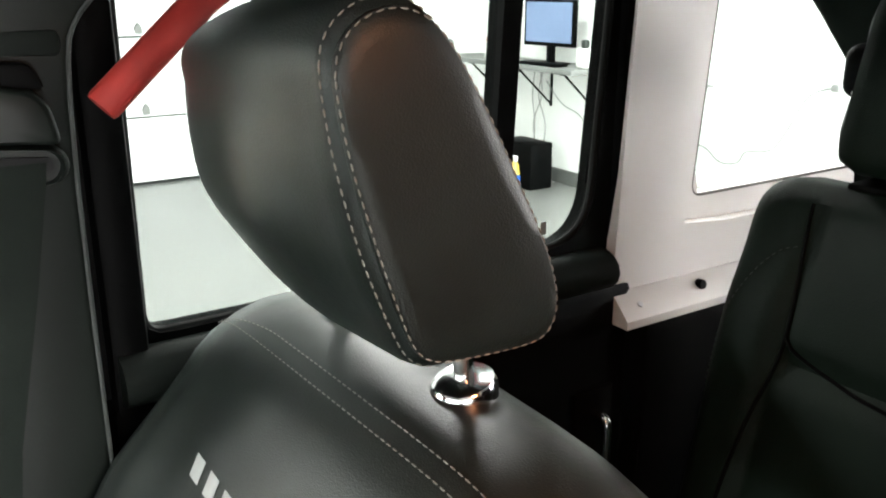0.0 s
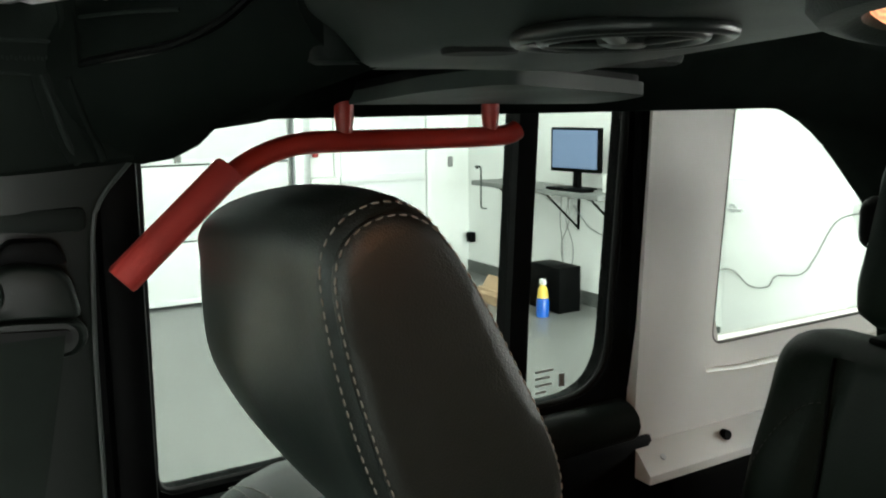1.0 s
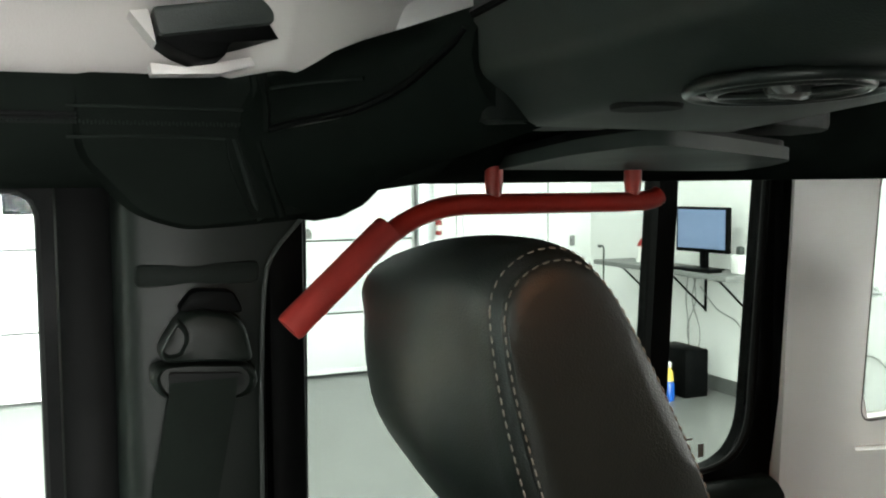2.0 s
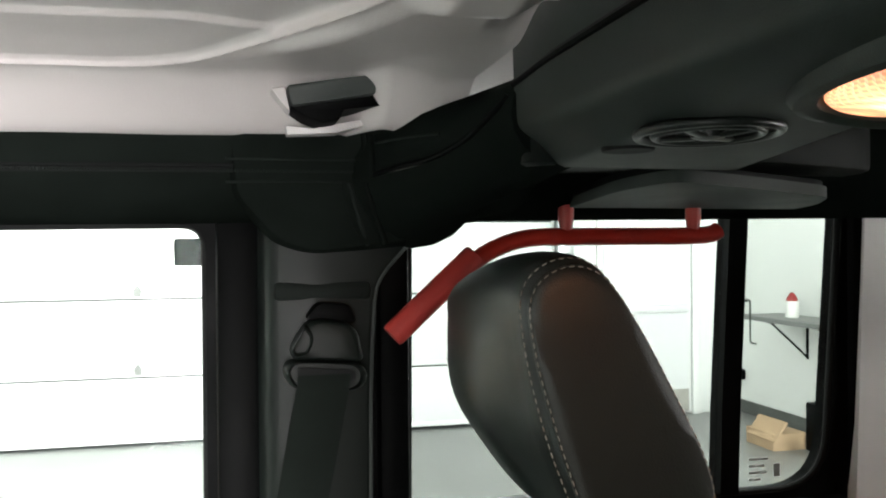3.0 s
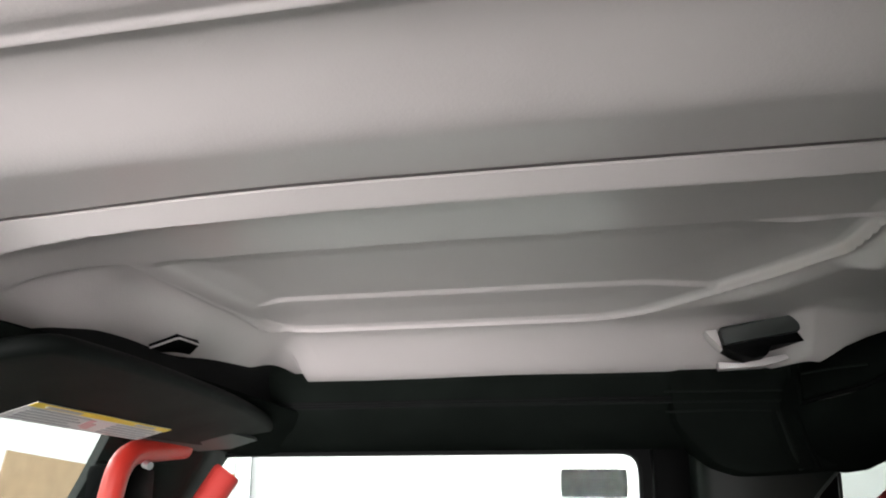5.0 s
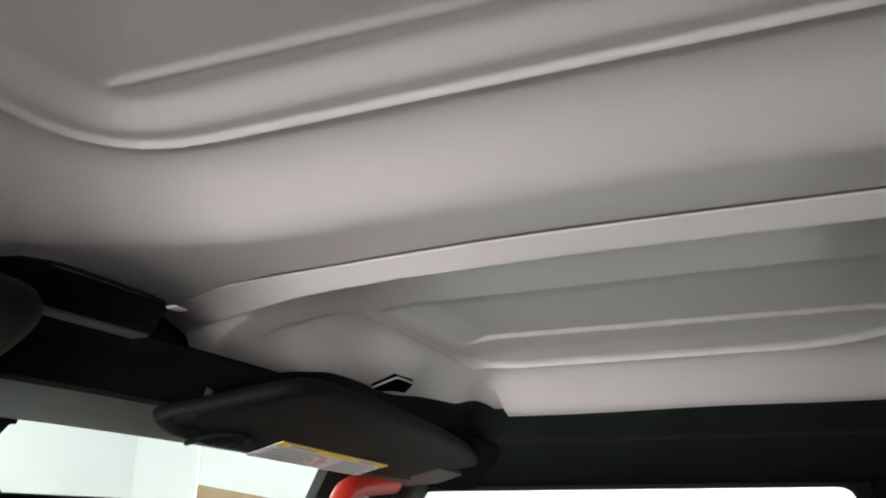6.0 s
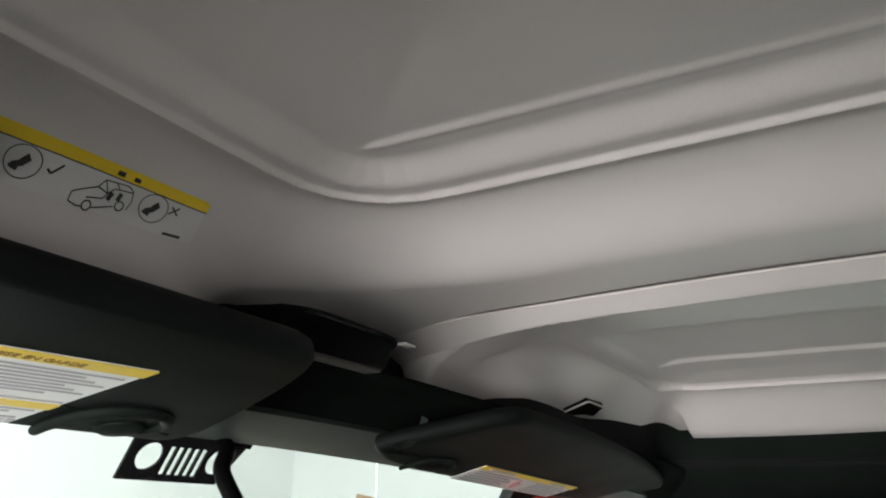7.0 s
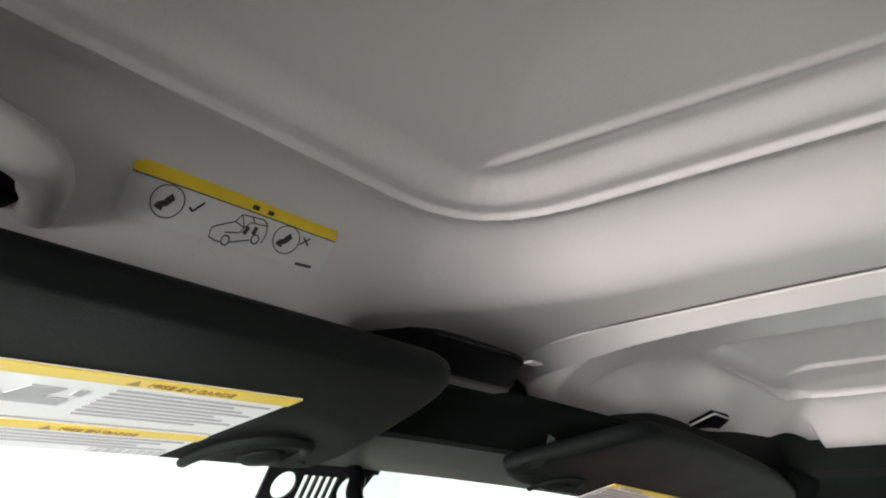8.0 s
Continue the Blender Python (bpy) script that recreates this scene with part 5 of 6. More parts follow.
bm = bmesh.new()
xs = steps(2 * XC - 0.40, 0.40, 0.01)
loft(bm, [sound_ring(abs(x - XC) + XC) if x >= XC else [(x, y, z) for _, y, z in sound_ring(2 * XC - x)] for x in xs])
part("shell", bm, SHELL, sound_bar)
part("seal", tube_bm([(x, -0.1385 - 0.006 * smoothstep((abs(x - XC) + XC - 0.30) / 0.13), 1.7200 - 0.004 * abs(x - XC)) for x in steps(-0.34, 0.40, 0.02)], 0.0028, 8), BLACK, sound_bar, "black rubber seal under the roof panels")
for sign in (1, -1):
    def mx(x):
        return x if sign > 0 else 2 * XC - x
    bm = bmesh.new()
    prism(bm, rounded([(mx(0.392), -0.150), (mx(0.394), -0.222), (mx(0.425), -0.246), (mx(0.452), -0.21), (mx(0.44), -0.150)], 0.012), "z", 1.663, 1.716, 0.006)
    part("end_cap", bm, PLASTIC, sound_bar, "pointed end of the front shell")
    bm = bmesh.new()
    outer = rounded([(mx(0.70), -0.285), (mx(0.50), -0.265), (mx(0.43), -0.280), (mx(0.47), -0.37), (mx(0.53), -0.49), (mx(0.60), -0.53), (mx(0.70), -0.55)], 0.025)
    loft(bm, [[(x, y, 1.6425 + 0.050 * max(0.0, 0.69 - mx(x)) + dz) for x, y in outer] for dz in (0.0, 0.003, 0.007, 0.010)])
    part("pod_plate", bm, SHELL, sound_bar, "flat lower plate of the rear pod")
    # black sheet in place of the shade between plate and pod
    bm = bmesh.new()
    loft(bm, [[(x + (0.006 if mx(x) > 0.5 else 0.012) * (1 if sign > 0 else -1), y, 1.6520 + 0.050 * max(0.0, 0.69 - mx(x)) + dz) for x, y in outer] for dz in (0.0, 0.006)])
    part("shadow_gap", bm, BLACK, sound_bar, "black sheet for the shade in the gap above the plate")
    bm = bmesh.new()
    prism(bm, rounded([(mx(0.70), -0.25), (mx(0.50), -0.25), (mx(0.48), -0.37), (mx(0.55), -0.56), (mx(0.71), -0.59)], 0.03), "z", 1.676, 1.735, 0.006)
    part("pod", bm, PLASTIC, sound_bar, "rear pod over the side bar")
    # the round speaker: rim, dark well, inner ring, hub and vanes
    cx, cy, cz = mx(0.240), -0.195, 1.6664

    def tilted(x, y, z):
        return (x, y, z - 0.032 * (mx(x) - 0.240))

    def circle_path(r, z, n=48):
        return [tilted(cx + r * math.cos(2 * math.pi * k / n), cy + r * math.sin(2 * math.pi * k / n), z) for k in range(n + 1)]
    ring = part("speaker_ring", tube_bm(circle_path(0.0355, cz - 0.0008), 0.0026, 10), SPEAKER, sound_bar, "round speaker rim")
    bm = bmesh.new()
    loft(bm, [circle_path(r, z)[:-1] for r, z in ((0.035, cz + 0.0006), (0.034, cz - 0.0004), (0.010, cz - 0.0005))])
    part("well", bm, BLACK, ring, "dark speaker well")
    part("inner_ring", tube_bm(circle_path(0.0270, cz - 0.0014), 0.0022, 10), SPEAKER, ring, "inner ring of the grille")
    bm = bmesh.new()
    tube(bm, [(cx, cy, cz), (cx, cy, cz - 0.0034), (cx, cy, cz - 0.0046)], [0.0095, 0.0085, 0.004], 20)
    part("hub", bm, SPEAKER, ring, "round hub of the grille")
    for a in range(4):
        ang = radians(35 + 90 * a)
        ux, uy = math.cos(ang), math.sin(ang)
        bm = bmesh.new()
        tube(bm, [tilted(cx + r * ux, cy + r * uy, cz - dz) for r, dz in ((0.007, 0.0026), (0.015, 0.0024), (0.0265, 0.0014))], [0.0040, 0.0034, 0.0038], 8, flat=0.4)
        part("vane", bm, SPEAKER, ring, "curved vane of the grille")
    bm = bmesh.new()
    tube(bm, [(mx(0.312), -0.1850, 1.6670), (mx(0.312), -0.1850, 1.6636), (mx(0.312), -0.1850, 1.6642)], [0.0180, 0.0165, 0.013], 24, flat=0.9)
    part("inset", bm, RUBBER, sound_bar, "small oval inset")
dome = thing("dome_light", "lit ribbed amber-white dome lamp under the sound bar", "lamp")
DOME = (0.030, -0.213, 1.6642)


def dome_oval(rx, ry, z, n=48):
    """A rounded oval about the lamp's middle."""
    out = []
    for k in range(n):
        a = 2 * math.pi * k / n
        c, d = math.cos(a), math.sin(a)
        r = (abs(c) ** 2.5 + abs(d) ** 2.5) ** (-1 / 2.5)
        out.append((DOME[0] + rx * r * c, DOME[1] + ry * r * d, DOME[2] + z + 0.12 * ry * r * d))
    return out


bm = bmesh.new()
loft(bm, [dome_oval(0.143, 0.054, 0.012), dome_oval(0.143, 0.054, -0.0005), dome_oval(0.140, 0.052, -0.0035), dome_oval(0.134, 0.048, -0.0042), dome_oval(0.129, 0.044, -0.0020), dome_oval(0.127, 0.042, 0.003)], caps=False)
part("bezel", bm, SHELL, dome, "rounded dark bezel")
bm = bmesh.new()
rings = []
for k in range(97):
    u = -1 + 2 * k / 96
    row = []
    for j in range(25):
        v = -1 + 2 * j / 24
        sx, sy = u * (1 - 0.45 * v * v) ** 0.5 * 0.129, v * (1 - 0.45 * u * u) ** 0.5 * 0.044
        sag = 0.0045 * max(0.0, 1 - u * u) ** 0.5 * max(0.0, 1 - v * v) ** 0.5
        row.append((DOME[0] + sx, DOME[1] + sy, DOME[2] + 0.12 * sy + 0.0005 - sag - 0.0008 * (k % 2)))
    rings.append(row)
loft(bm, rings, caps=False, closed=False)
lens = part("lens", bm, DOME_GLOW, dome, "ribbed glowing lens")

# ---- doors and pillars ----
def car_door(sign, y0, y1, hole, label, name, glass):
    def mx(x):
        return x if sign > 0 else 2 * XC - x
    root = thing(name, label, "car door", "car doors")
    bm = bmesh.new()
    low = min(v for _, v in hole)
    plate_with_hole(bm, [(y0, low - 0.05), (y1, low - 0.05), (min(y1, 0.59), 1.74), (y0, 1.74)], hole, "x", mx(0.735), mx(0.765), 200)
    part("frame", bm, BLACK, root)
    bm = bmesh.new()
    box(bm, mx(0.715), mx(0.80), y0, y1, 0.62, low - 0.05, 0.012)
    part("panel", bm, BLACK, root, "black lower door panel")
    bm = bmesh.new()
    prism(bm, hole, "x", mx(0.748), mx(0.752))
    pane = part("pane", bm, glass, root)
    pane.visible_shadow = False
    bm = bmesh.new()
    tube(bm, [(mx(0.742), *p) for p in hole] + [(mx(0.742), *hole[0])], 0.0045, 8, caps=False)
    part("seal", bm, RUBBER, root, "rubber window seal")
    bm = bmesh.new()
    tube(bm, [(mx(0.722), max(y0, -0.665) + 0.012, low - 0.028), (mx(0.722), y1 - 0.01, low - 0.028)], 0.03, 14, flat=0.8)
    part("sill", bm, PLASTIC, root, "rounded plastic window sill")
    return root


REAR_HOLE = rounded([(-0.133, 1.313), (-0.642, 1.315), (-0.666, 1.665), (-0.136, 1.665)], [0.02, 0.065, 0.03, 0.03], 8)
FRONT_HOLE = rounded([(0.072, 1.25), (0.80, 1.25), (0.60, 1.628), (0.072, 1.632)], [0.03, 0.03, 0.03, 0.026], 6)
for sign in (1,):
    rd = car_door(sign, -0.70, -0.095, REAR_HOLE, "black rear car door with a fixed divider in its window", "car_door", REAR_GLASS)
    xs2 = (0.738, 0.764) if sign > 0 else (2 * XC - 0.764, 2 * XC - 0.738)
    bm = bmesh.new()
    loft(bm, [[(xs2[0], y - 0.012, z), (xs2[1], y - 0.012, z), (xs2[1], y + 0.012, z), (xs2[0], y + 0.012, z)] for y, z in ((-0.513, 1.30), (-0.517, 1.42), (-0.530, 1.67))])
    part("divider", bm, BLACK, rd, "black upright window divider")
    if sign < 0:
        continue
    fd = car_door(sign, 0.06, 0.86, FRONT_HOLE, "black front car door with a clear window", "car_door", GLASS)
    if sign > 0:
        rear_door = rd

print_mark = thing("glass_marking", "small grey etched marking on the rear door glass", "marking")
bm = bmesh.new()
for k, (a, b) in enumerate(((-0.545, -0.57), (-0.545, -0.565), (-0.545, -0.568), (-0.545, -0.56))):
    z = 1.352 - 0.008 * k
    box(bm, 0.7465, 0.7472, a, b, z - 0.0012, z + 0.0012)
box(bm, 0.7465, 0.7472, -0.578, -0.586, 1.33, 1.345)
part("print", bm, WIRE, print_mark)

for sign in (1, -1):
    def mx(x):
        return x if sign > 0 else 2 * XC - x
    pillar = thing("door_pillar", "black moulded door pillar trim", "pillar", "door pillars", "structure")
    bm = bmesh.new()
    flare = ((0.6, -0.085), (1.344, -0.085), (1.459, -0.086), (1.517, -0.088), (1.552, -0.0905), (1.568, -0.093), (1.577, -0.097), (1.586, -0.103), (1.597, -0.113), (1.608, -0.123), (1.63, -0.135))
    loft(bm, [[(x, y, z) for x, y in rounded([(mx(0.678), 0.014), (mx(0.672), -0.03), (mx(0.678), yr), (mx(0.76), yr - 0.012), (mx(0.76), 0.03)], [0.012, 0.02, 0.006, 0.004, 0.004])] for z, yr in flare])
    part("trim", bm, TRIM, pillar)
    part("jamb", boxes((mx(0.716), mx(0.79), 0.02, 0.062, 0.6, 1.70), (mx(0.716), mx(0.79), -0.132, -0.10, 0.6, 1.70), bevel=0.006), BLACK, pillar, "black door jamb")
    part("bead", tube_bm([(mx(0.679), yr + 0.001, max(z, 0.9)) for z, yr in flare], 0.0018, 8), PLASTIC_GREY, pillar, "raised edge bead")
    part("ledge", boxes((mx(0.672), mx(0.69), -0.086, 0.008, 1.556, 1.575), bevel=0.006), PLASTIC, pillar, "moulded step in the trim")
    rearp = thing("rear_pillar", "black rear door pillar", "pillar", "door pillars", "structure")
    part("post", boxes((mx(0.724), mx(0.775), -0.700, -0.671, 0.6, 1.70), bevel=0.01), BLACK, rearp)
    # windshield pillar
    ap = thing("windshield_pillar", "black windshield pillar trim", "pillar", "windshield pillars", "structure")
    bm = bmesh.new()
    loft(bm, [[(mx(x), y, z) for x, y in ((ix, yy + 0.0), (ix + 0.02, yy - 0.025), (0.66, yy - 0.045), (0.76, yy - 0.02), (0.76, yy + 0.05), (ix + 0.03, yy + 0.03))] for ix, yy, z in ((0.575, 0.90, 1.15), (0.555, 0.79, 1.33), (0.53, 0.685, 1.50), (0.515, 0.622, 1.60), (0.502, 0.592, 1.645), (0.49, 0.55, 1.71))])
    part("trim", bm, PLASTIC, ap)

# unseen wall added to block side light from the rear and the passenger headrest
far_side = thing("hardtop_side", "plain added wall, unseen, blocking light behind the driver's door", "wall", kind="structure")
part("panel", boxes((2 * XC - 0.715, 2 * XC - 0.69, -1.95, -0.10, 0.66, 1.76)), PLASTIC, far_side)

# seat belt on the passenger's pillar
belt = thing("seat_belt", "dark green-grey seat belt in its pillar guide", "seat belt")
bm = bmesh.new()
loft(bm, [[(x, 0.5 * (y0 + y1) + (y - 0.5 * (y0 + y1)) * k, 1.487 + (z - 1.487) * k) for y, z in rounded([(0.002, 1.492), (-0.003, 1.502), (-0.030, 1.502), (-0.073, 1.498), (-0.080, 1.486), (-0.073, 1.473), (-0.040, 1.470), (-0.006, 1.477)], 0.008, 4)]
          for y0, y1 in ((-0.080, 0.002),) for x, k in ((0.672, 0.98), (0.660, 1.0), (0.653, 0.985), (0.648, 0.94), (0.6465, 0.88), (0.650, 0.82))])
part("guide", bm, TRIM, belt, "rounded belt guide ring")
part("slot", prism_bm(rounded([(-0.012, 1.4965), (-0.066, 1.4920), (-0.067, 1.4825), (-0.012, 1.4870)], 0.004, 4), "x", 0.6485, 0.6462), RUBBER, belt, "dark slot")
bm = bmesh.new()
COVER = rounded([(-0.008, 1.503), (-0.006, 1.513), (-0.021, 1.537), (-0.034, 1.542), (-0.060, 1.537), (-0.070, 1.527), (-0.0755, 1.499), (-0.040, 1.502)], 0.007, 4)
loft(bm, [[(x, -0.040 + (y + 0.040) * k, 1.518 + (z - 1.518) * k) for y, z in COVER] for x, k in ((0.676, 1.0), (0.656, 1.0), (0.649, 0.97), (0.645, 0.90), (0.6435, 0.80), (0.643, 0.30))])
part("cover", bm, TRIM, belt, "moulded guide cover")
bm = bmesh.new()
BUTTON = rounded([(-0.020, 1.5370), (-0.0265, 1.5290), (-0.0275, 1.5190), (-0.0215, 1.5075), (-0.009, 1.5055), (-0.0055, 1.5120), (-0.012, 1.5235)], 0.004, 4)
loft(bm, [[(x, -0.0165 + (y + 0.0165) * k, 1.520 + (z - 1.520) * k) for y, z in BUTTON] for x, k in ((0.654, 1.0), (0.6445, 1.0), (0.6408, 0.92), (0.6400, 0.82), (0.6425, 0.66), (0.6430, 0.30))])
part("button", bm, TRIM, belt, "dished height release button")
part("housing", prism_bm(rounded([(-0.020, 1.540), (-0.032, 1.5555), (-0.062, 1.5535), (-0.070, 1.536)], 0.006, 4), "x", 0.678, 0.655, 0.003), BLACK, belt, "dark adjuster housing above the guide")
bm = bmesh.new()
loft(bm, [[(x, y0, z), (x, y1, z), (x + 0.0016, y1, z), (x + 0.0016, y0, z)] for x, y0, y1, z in ((0.6462, -0.062, -0.013, 1.489), (0.6440, -0.060, -0.011, 1.476), (0.648, -0.046, 0.003, 1.40), (0.650, -0.020, 0.026, 1.28), (0.656, 0.0, 0.046, 1.12), (0.66, 0.01, 0.056, 0.95))])
part("webbing", bm, BELT, belt, "woven belt webbing")

# red grab handles
def handle_mounts(bm, spots, x, z):
    for y in spots:
        tube(bm, [(x, y, z), (x, y, z + 0.012), (x, y, z + 0.02), (x, y, z + 0.045)], [0.0068, 0.0068, 0.0080, 0.0080], 14)


grab = thing("grab_handle", "red tubular grab handle with a foam grip under the roll bar", "grab handle", "red grab handles")
HX = 0.648
part("bar", tube_bm(fillet_path([(HX, -0.447, 1.622), (HX, -0.436, 1.6162), (HX, -0.211, 1.6162), (HX - 0.004, -0.105, 1.528)], 0.045, 8), 0.0088, 16), RED, grab)
for my in (-0.278, -0.418):
    bm = bmesh.new()
    handle_mounts(bm, (my,), HX, 1.615)
    part("mount", bm, RED, grab, "short red mounting post")
d = Vector((-0.002, 0.083, -0.0755)).normalized()
g0 = Vector((HX - 0.002, -0.1835, 1.5985))
part("grip", tube_bm([g0, g0 + d * 0.002, g0 + d * 0.109, g0 + d * 0.112], [0.0112, 0.0122, 0.0122, 0.0112], 20), RED_GRIP, grab, "red foam grip")
front_grab = thing("grab_handle", "red grab handle with a foam grip on the windshield pillar", "grab handle", "red grab handles")
part("bar", tube_bm(fillet_path([(0.580, 0.555, 1.630), (0.478, 0.565, 1.622), (0.462, 0.575, 1.52), (0.55, 0.62, 1.46)], 0.028, 6), 0.0118, 14), RED, front_grab)
part("grip", tube_bm([(0.662, 0.540, 1.606), (0.661, 0.542, 1.603), (0.65, 0.66, 1.42), (0.65, 0.665, 1.415)], [0.015, 0.017, 0.017, 0.015], 18), RED_GRIP, front_grab, "red foam grip")
part("bolt", tube_bm([(0.505, 0.556, 1.612), (0.502, 0.548, 1.610)], 0.004, 10), STEEL, front_grab, "steel bolt")
part("bracket", boxes((0.50, 0.56, 0.57, 0.62, 1.56, 1.615), bevel=0.012), BLACK, front_grab, "black mounting block")

# ---- hardtop behind the doors ----
hardtop = thing("hardtop", "white moulded hardtop side with a fixed window", "hardtop", kind="structure")
for sign in (1, -1):
    def mx(x):
        return x if sign > 0 else 2 * XC - x
    hole1 = rounded([(-0.772, 1.312), (-1.60, 1.312), (-1.60, 1.66), (-0.790, 1.66)], 0.04)
    hole2 = rounded([(-0.814, 1.345), (-1.56, 1.345), (-1.56, 1.65), (-0.838, 1.65)], 0.02)
    bm = bmesh.new()
    plate_with_hole(bm, [(-0.668, 1.243), (-1.95, 1.243), (-1.95, 1.79), (-0.690, 1.79)], hole1, "x", mx(0.720), mx(0.752), 64)
    part("side", bm, HARDTOP, hardtop)
    bm = bmesh.new()
    plate_with_hole(bm, [(-0.76, 1.27), (-1.63, 1.27), (-1.63, 1.70), (-0.76, 1.70)], hole2, "x", mx(0.738), mx(0.770), 64)
    part("reveal", bm, HARDTOP, hardtop, "stepped window surround")
    bm = bmesh.new()
    tube(bm, [(mx(0.740), *p) for p in hole2] + [(mx(0.740), *hole2[0])], 0.0025, 8, caps=False)
    part("seal", bm, SEAL_GREY, hardtop, "thin grey window seal")
    bm = bmesh.new()
    prism(bm, hole2, "x", mx(0.760), mx(0.764))
    pane = part("pane", bm, REAR_GLASS, hardtop)
    pane.visible_shadow = False
    bm = bmesh.new()
    prism(bm, [(mx(0.752), 1.252), (mx(0.718), 1.250), (mx(0.690), 1.222), (mx(0.690), 1.212), (mx(0.752), 1.212)], "y", -0.668, -1.95)
    part("flange", bm, HARDTOP, hardtop, "sloped lower flange")
    bm = bmesh.new()
    for y in (-0.808, -1.25, -1.65):
        tube(bm, [(mx(0.708), y, 1.238), (mx(0.700), y, 1.240)], [0.0075, 0.006], 12)
    part("bolt", bm, BLACK, hardtop, "black bolt caps")
    part("stud", tube_bm([(mx(0.708), -0.700, 1.228), (mx(0.702), -0.700, 1.236)], 0.004, 8), STEEL, hardtop, "small steel stud")
bm = bmesh.new()
box(bm, 2 * XC - 0.77, 0.77, -1.97, -0.16, 1.762, 1.80, 0.01)
part("roof", bm, HARDTOP, hardtop, "rear roof of the hardtop")
bm = bmesh.new()
plate_with_hole(bm, [(2 * XC - 0.76, 1.1), (0.76, 1.1), (0.74, 1.78), (2 * XC - 0.74, 1.78)], rounded([(2 * XC - 0.6, 1.22), (0.6, 1.22), (0.57, 1.66), (2 * XC - 0.57, 1.66)], 0.05), "y", -1.99, -1.95)
part("back", bm, HARDTOP, hardtop, "rear wall of the hardtop")

# tub, floor, dash and bonnet close the car
tub = thing("car_tub", "black carpeted lower body of the car", "car body", kind="structure")
for sign in (1, -1):
    def mx(x):
        return x if sign > 0 else 2 * XC - x
    part("side", boxes((mx(0.69), mx(0.80), -1.97, -0.702, 0.55, 1.212), bevel=0.01), BLACK, tub)
    part("rocker", boxes((mx(0.68), mx(0.80), -0.702, 0.95, 0.5, 0.66), bevel=0.01), BLACK, tub)
part("floor_pan", boxes((2 * XC - 0.80, 0.80, -1.97, 0.95, 0.50, 0.56)), BLACK, tub)
part("tailgate", boxes((2 * XC - 0.78, 0.78, -2.0, -1.95, 0.55, 1.12), bevel=0.01), BLACK, tub)
dash = thing("dashboard", "black plastic dashboard below the windshield", "dashboard")
bm = bmesh.new()
prism(bm, rounded([(0.62, 0.8), (0.60, 1.12), (0.66, 1.17), (0.95, 1.15), (0.95, 0.6)], 0.03), "x", 2 * XC - 0.70, 0.70, 0.02)
part("shell", bm, PLASTIC, dash)
bonnet = thing("bonnet", "white painted bonnet ahead of the windshield", "bonnet")
bm = bmesh.new()
prism(bm, rounded([(0.94, 0.6), (0.94, 1.13), (1.5, 1.12), (2.25, 1.04), (2.30, 0.6)], 0.05), "x", 2 * XC - 0.66, 0.66, 0.03)
part("panel", bm, BODY_PAINT, bonnet)
for sign in (1, -1):
    fender = boxes((XC + sign * 0.62, XC + sign * 0.90, 0.96, 2.2, 0.82, 1.10), bevel=0.02)
    part("fender", fender, BODY_PAINT, bonnet, "white front fender")
for k, (wx, wy) in enumerate(((0.78, 1.75), (-0.72, 1.75), (0.78, -1.35), (-0.72, -1.35))):
    wheel = thing("wheel", "black off-road tyre on a dark rim", "wheel", "wheels")
    bm = bmesh.new()
    tube(bm, [(wx - 0.13, wy, 0.40), (wx - 0.12, wy, 0.40), (wx + 0.12, wy, 0.40), (wx + 0.13, wy, 0.40)], [0.35, 0.40, 0.40, 0.35], 40)
    part("tyre", bm, RUBBER, wheel)
    part("rim", tube_bm([(wx - 0.14, wy, 0.40), (wx + 0.14, wy, 0.40)], 0.22, 24), STEEL, wheel)

# ---- seats ----
def stitch_row(bm, path, every=0.0062, length=0.0040, r=0.00050):
    pts = [Vector(p) for p in path]
    run, want = 0.0, 0.0
    for a, b in zip(pts, pts[1:]):
        d = (b - a).length
        while d > 0 and want <= run + d:
            p = a.lerp(b, (want - run) / d)
            w = (b - a).normalized()
            tube(bm, [p - w * length / 2, p - w * length * 0.25, p + w * length * 0.25, p + w * length / 2], [r * 0.4, r, r, r * 0.4], 5)
            want += every
        run += d


HEAD = rounded([(-0.136, 1.578), (-0.154, 1.595), (-0.180, 1.598), (-0.198, 1.582), (-0.224, 1.540), (-0.260, 1.472), (-0.271, 1.440), (-0.268, 1.416), (-0.224, 1.417), (-0.180, 1.420), (-0.160, 1.476), (-0.144, 1.530)], 0.010, 4)
HEAD = resample(HEAD, 72)
for turn in range(4):
    HEAD = [((HEAD[k - 1][0] + 2 * HEAD[k][0] + HEAD[(k + 1) % 72][0]) / 4, (HEAD[k - 1][1] + 2 * HEAD[k][1] + HEAD[(k + 1) % 72][1]) / 4) for k in range(72)]
HC = (sum(p[0] for p in HEAD) / 72, sum(p[1] for p in HEAD) / 72)


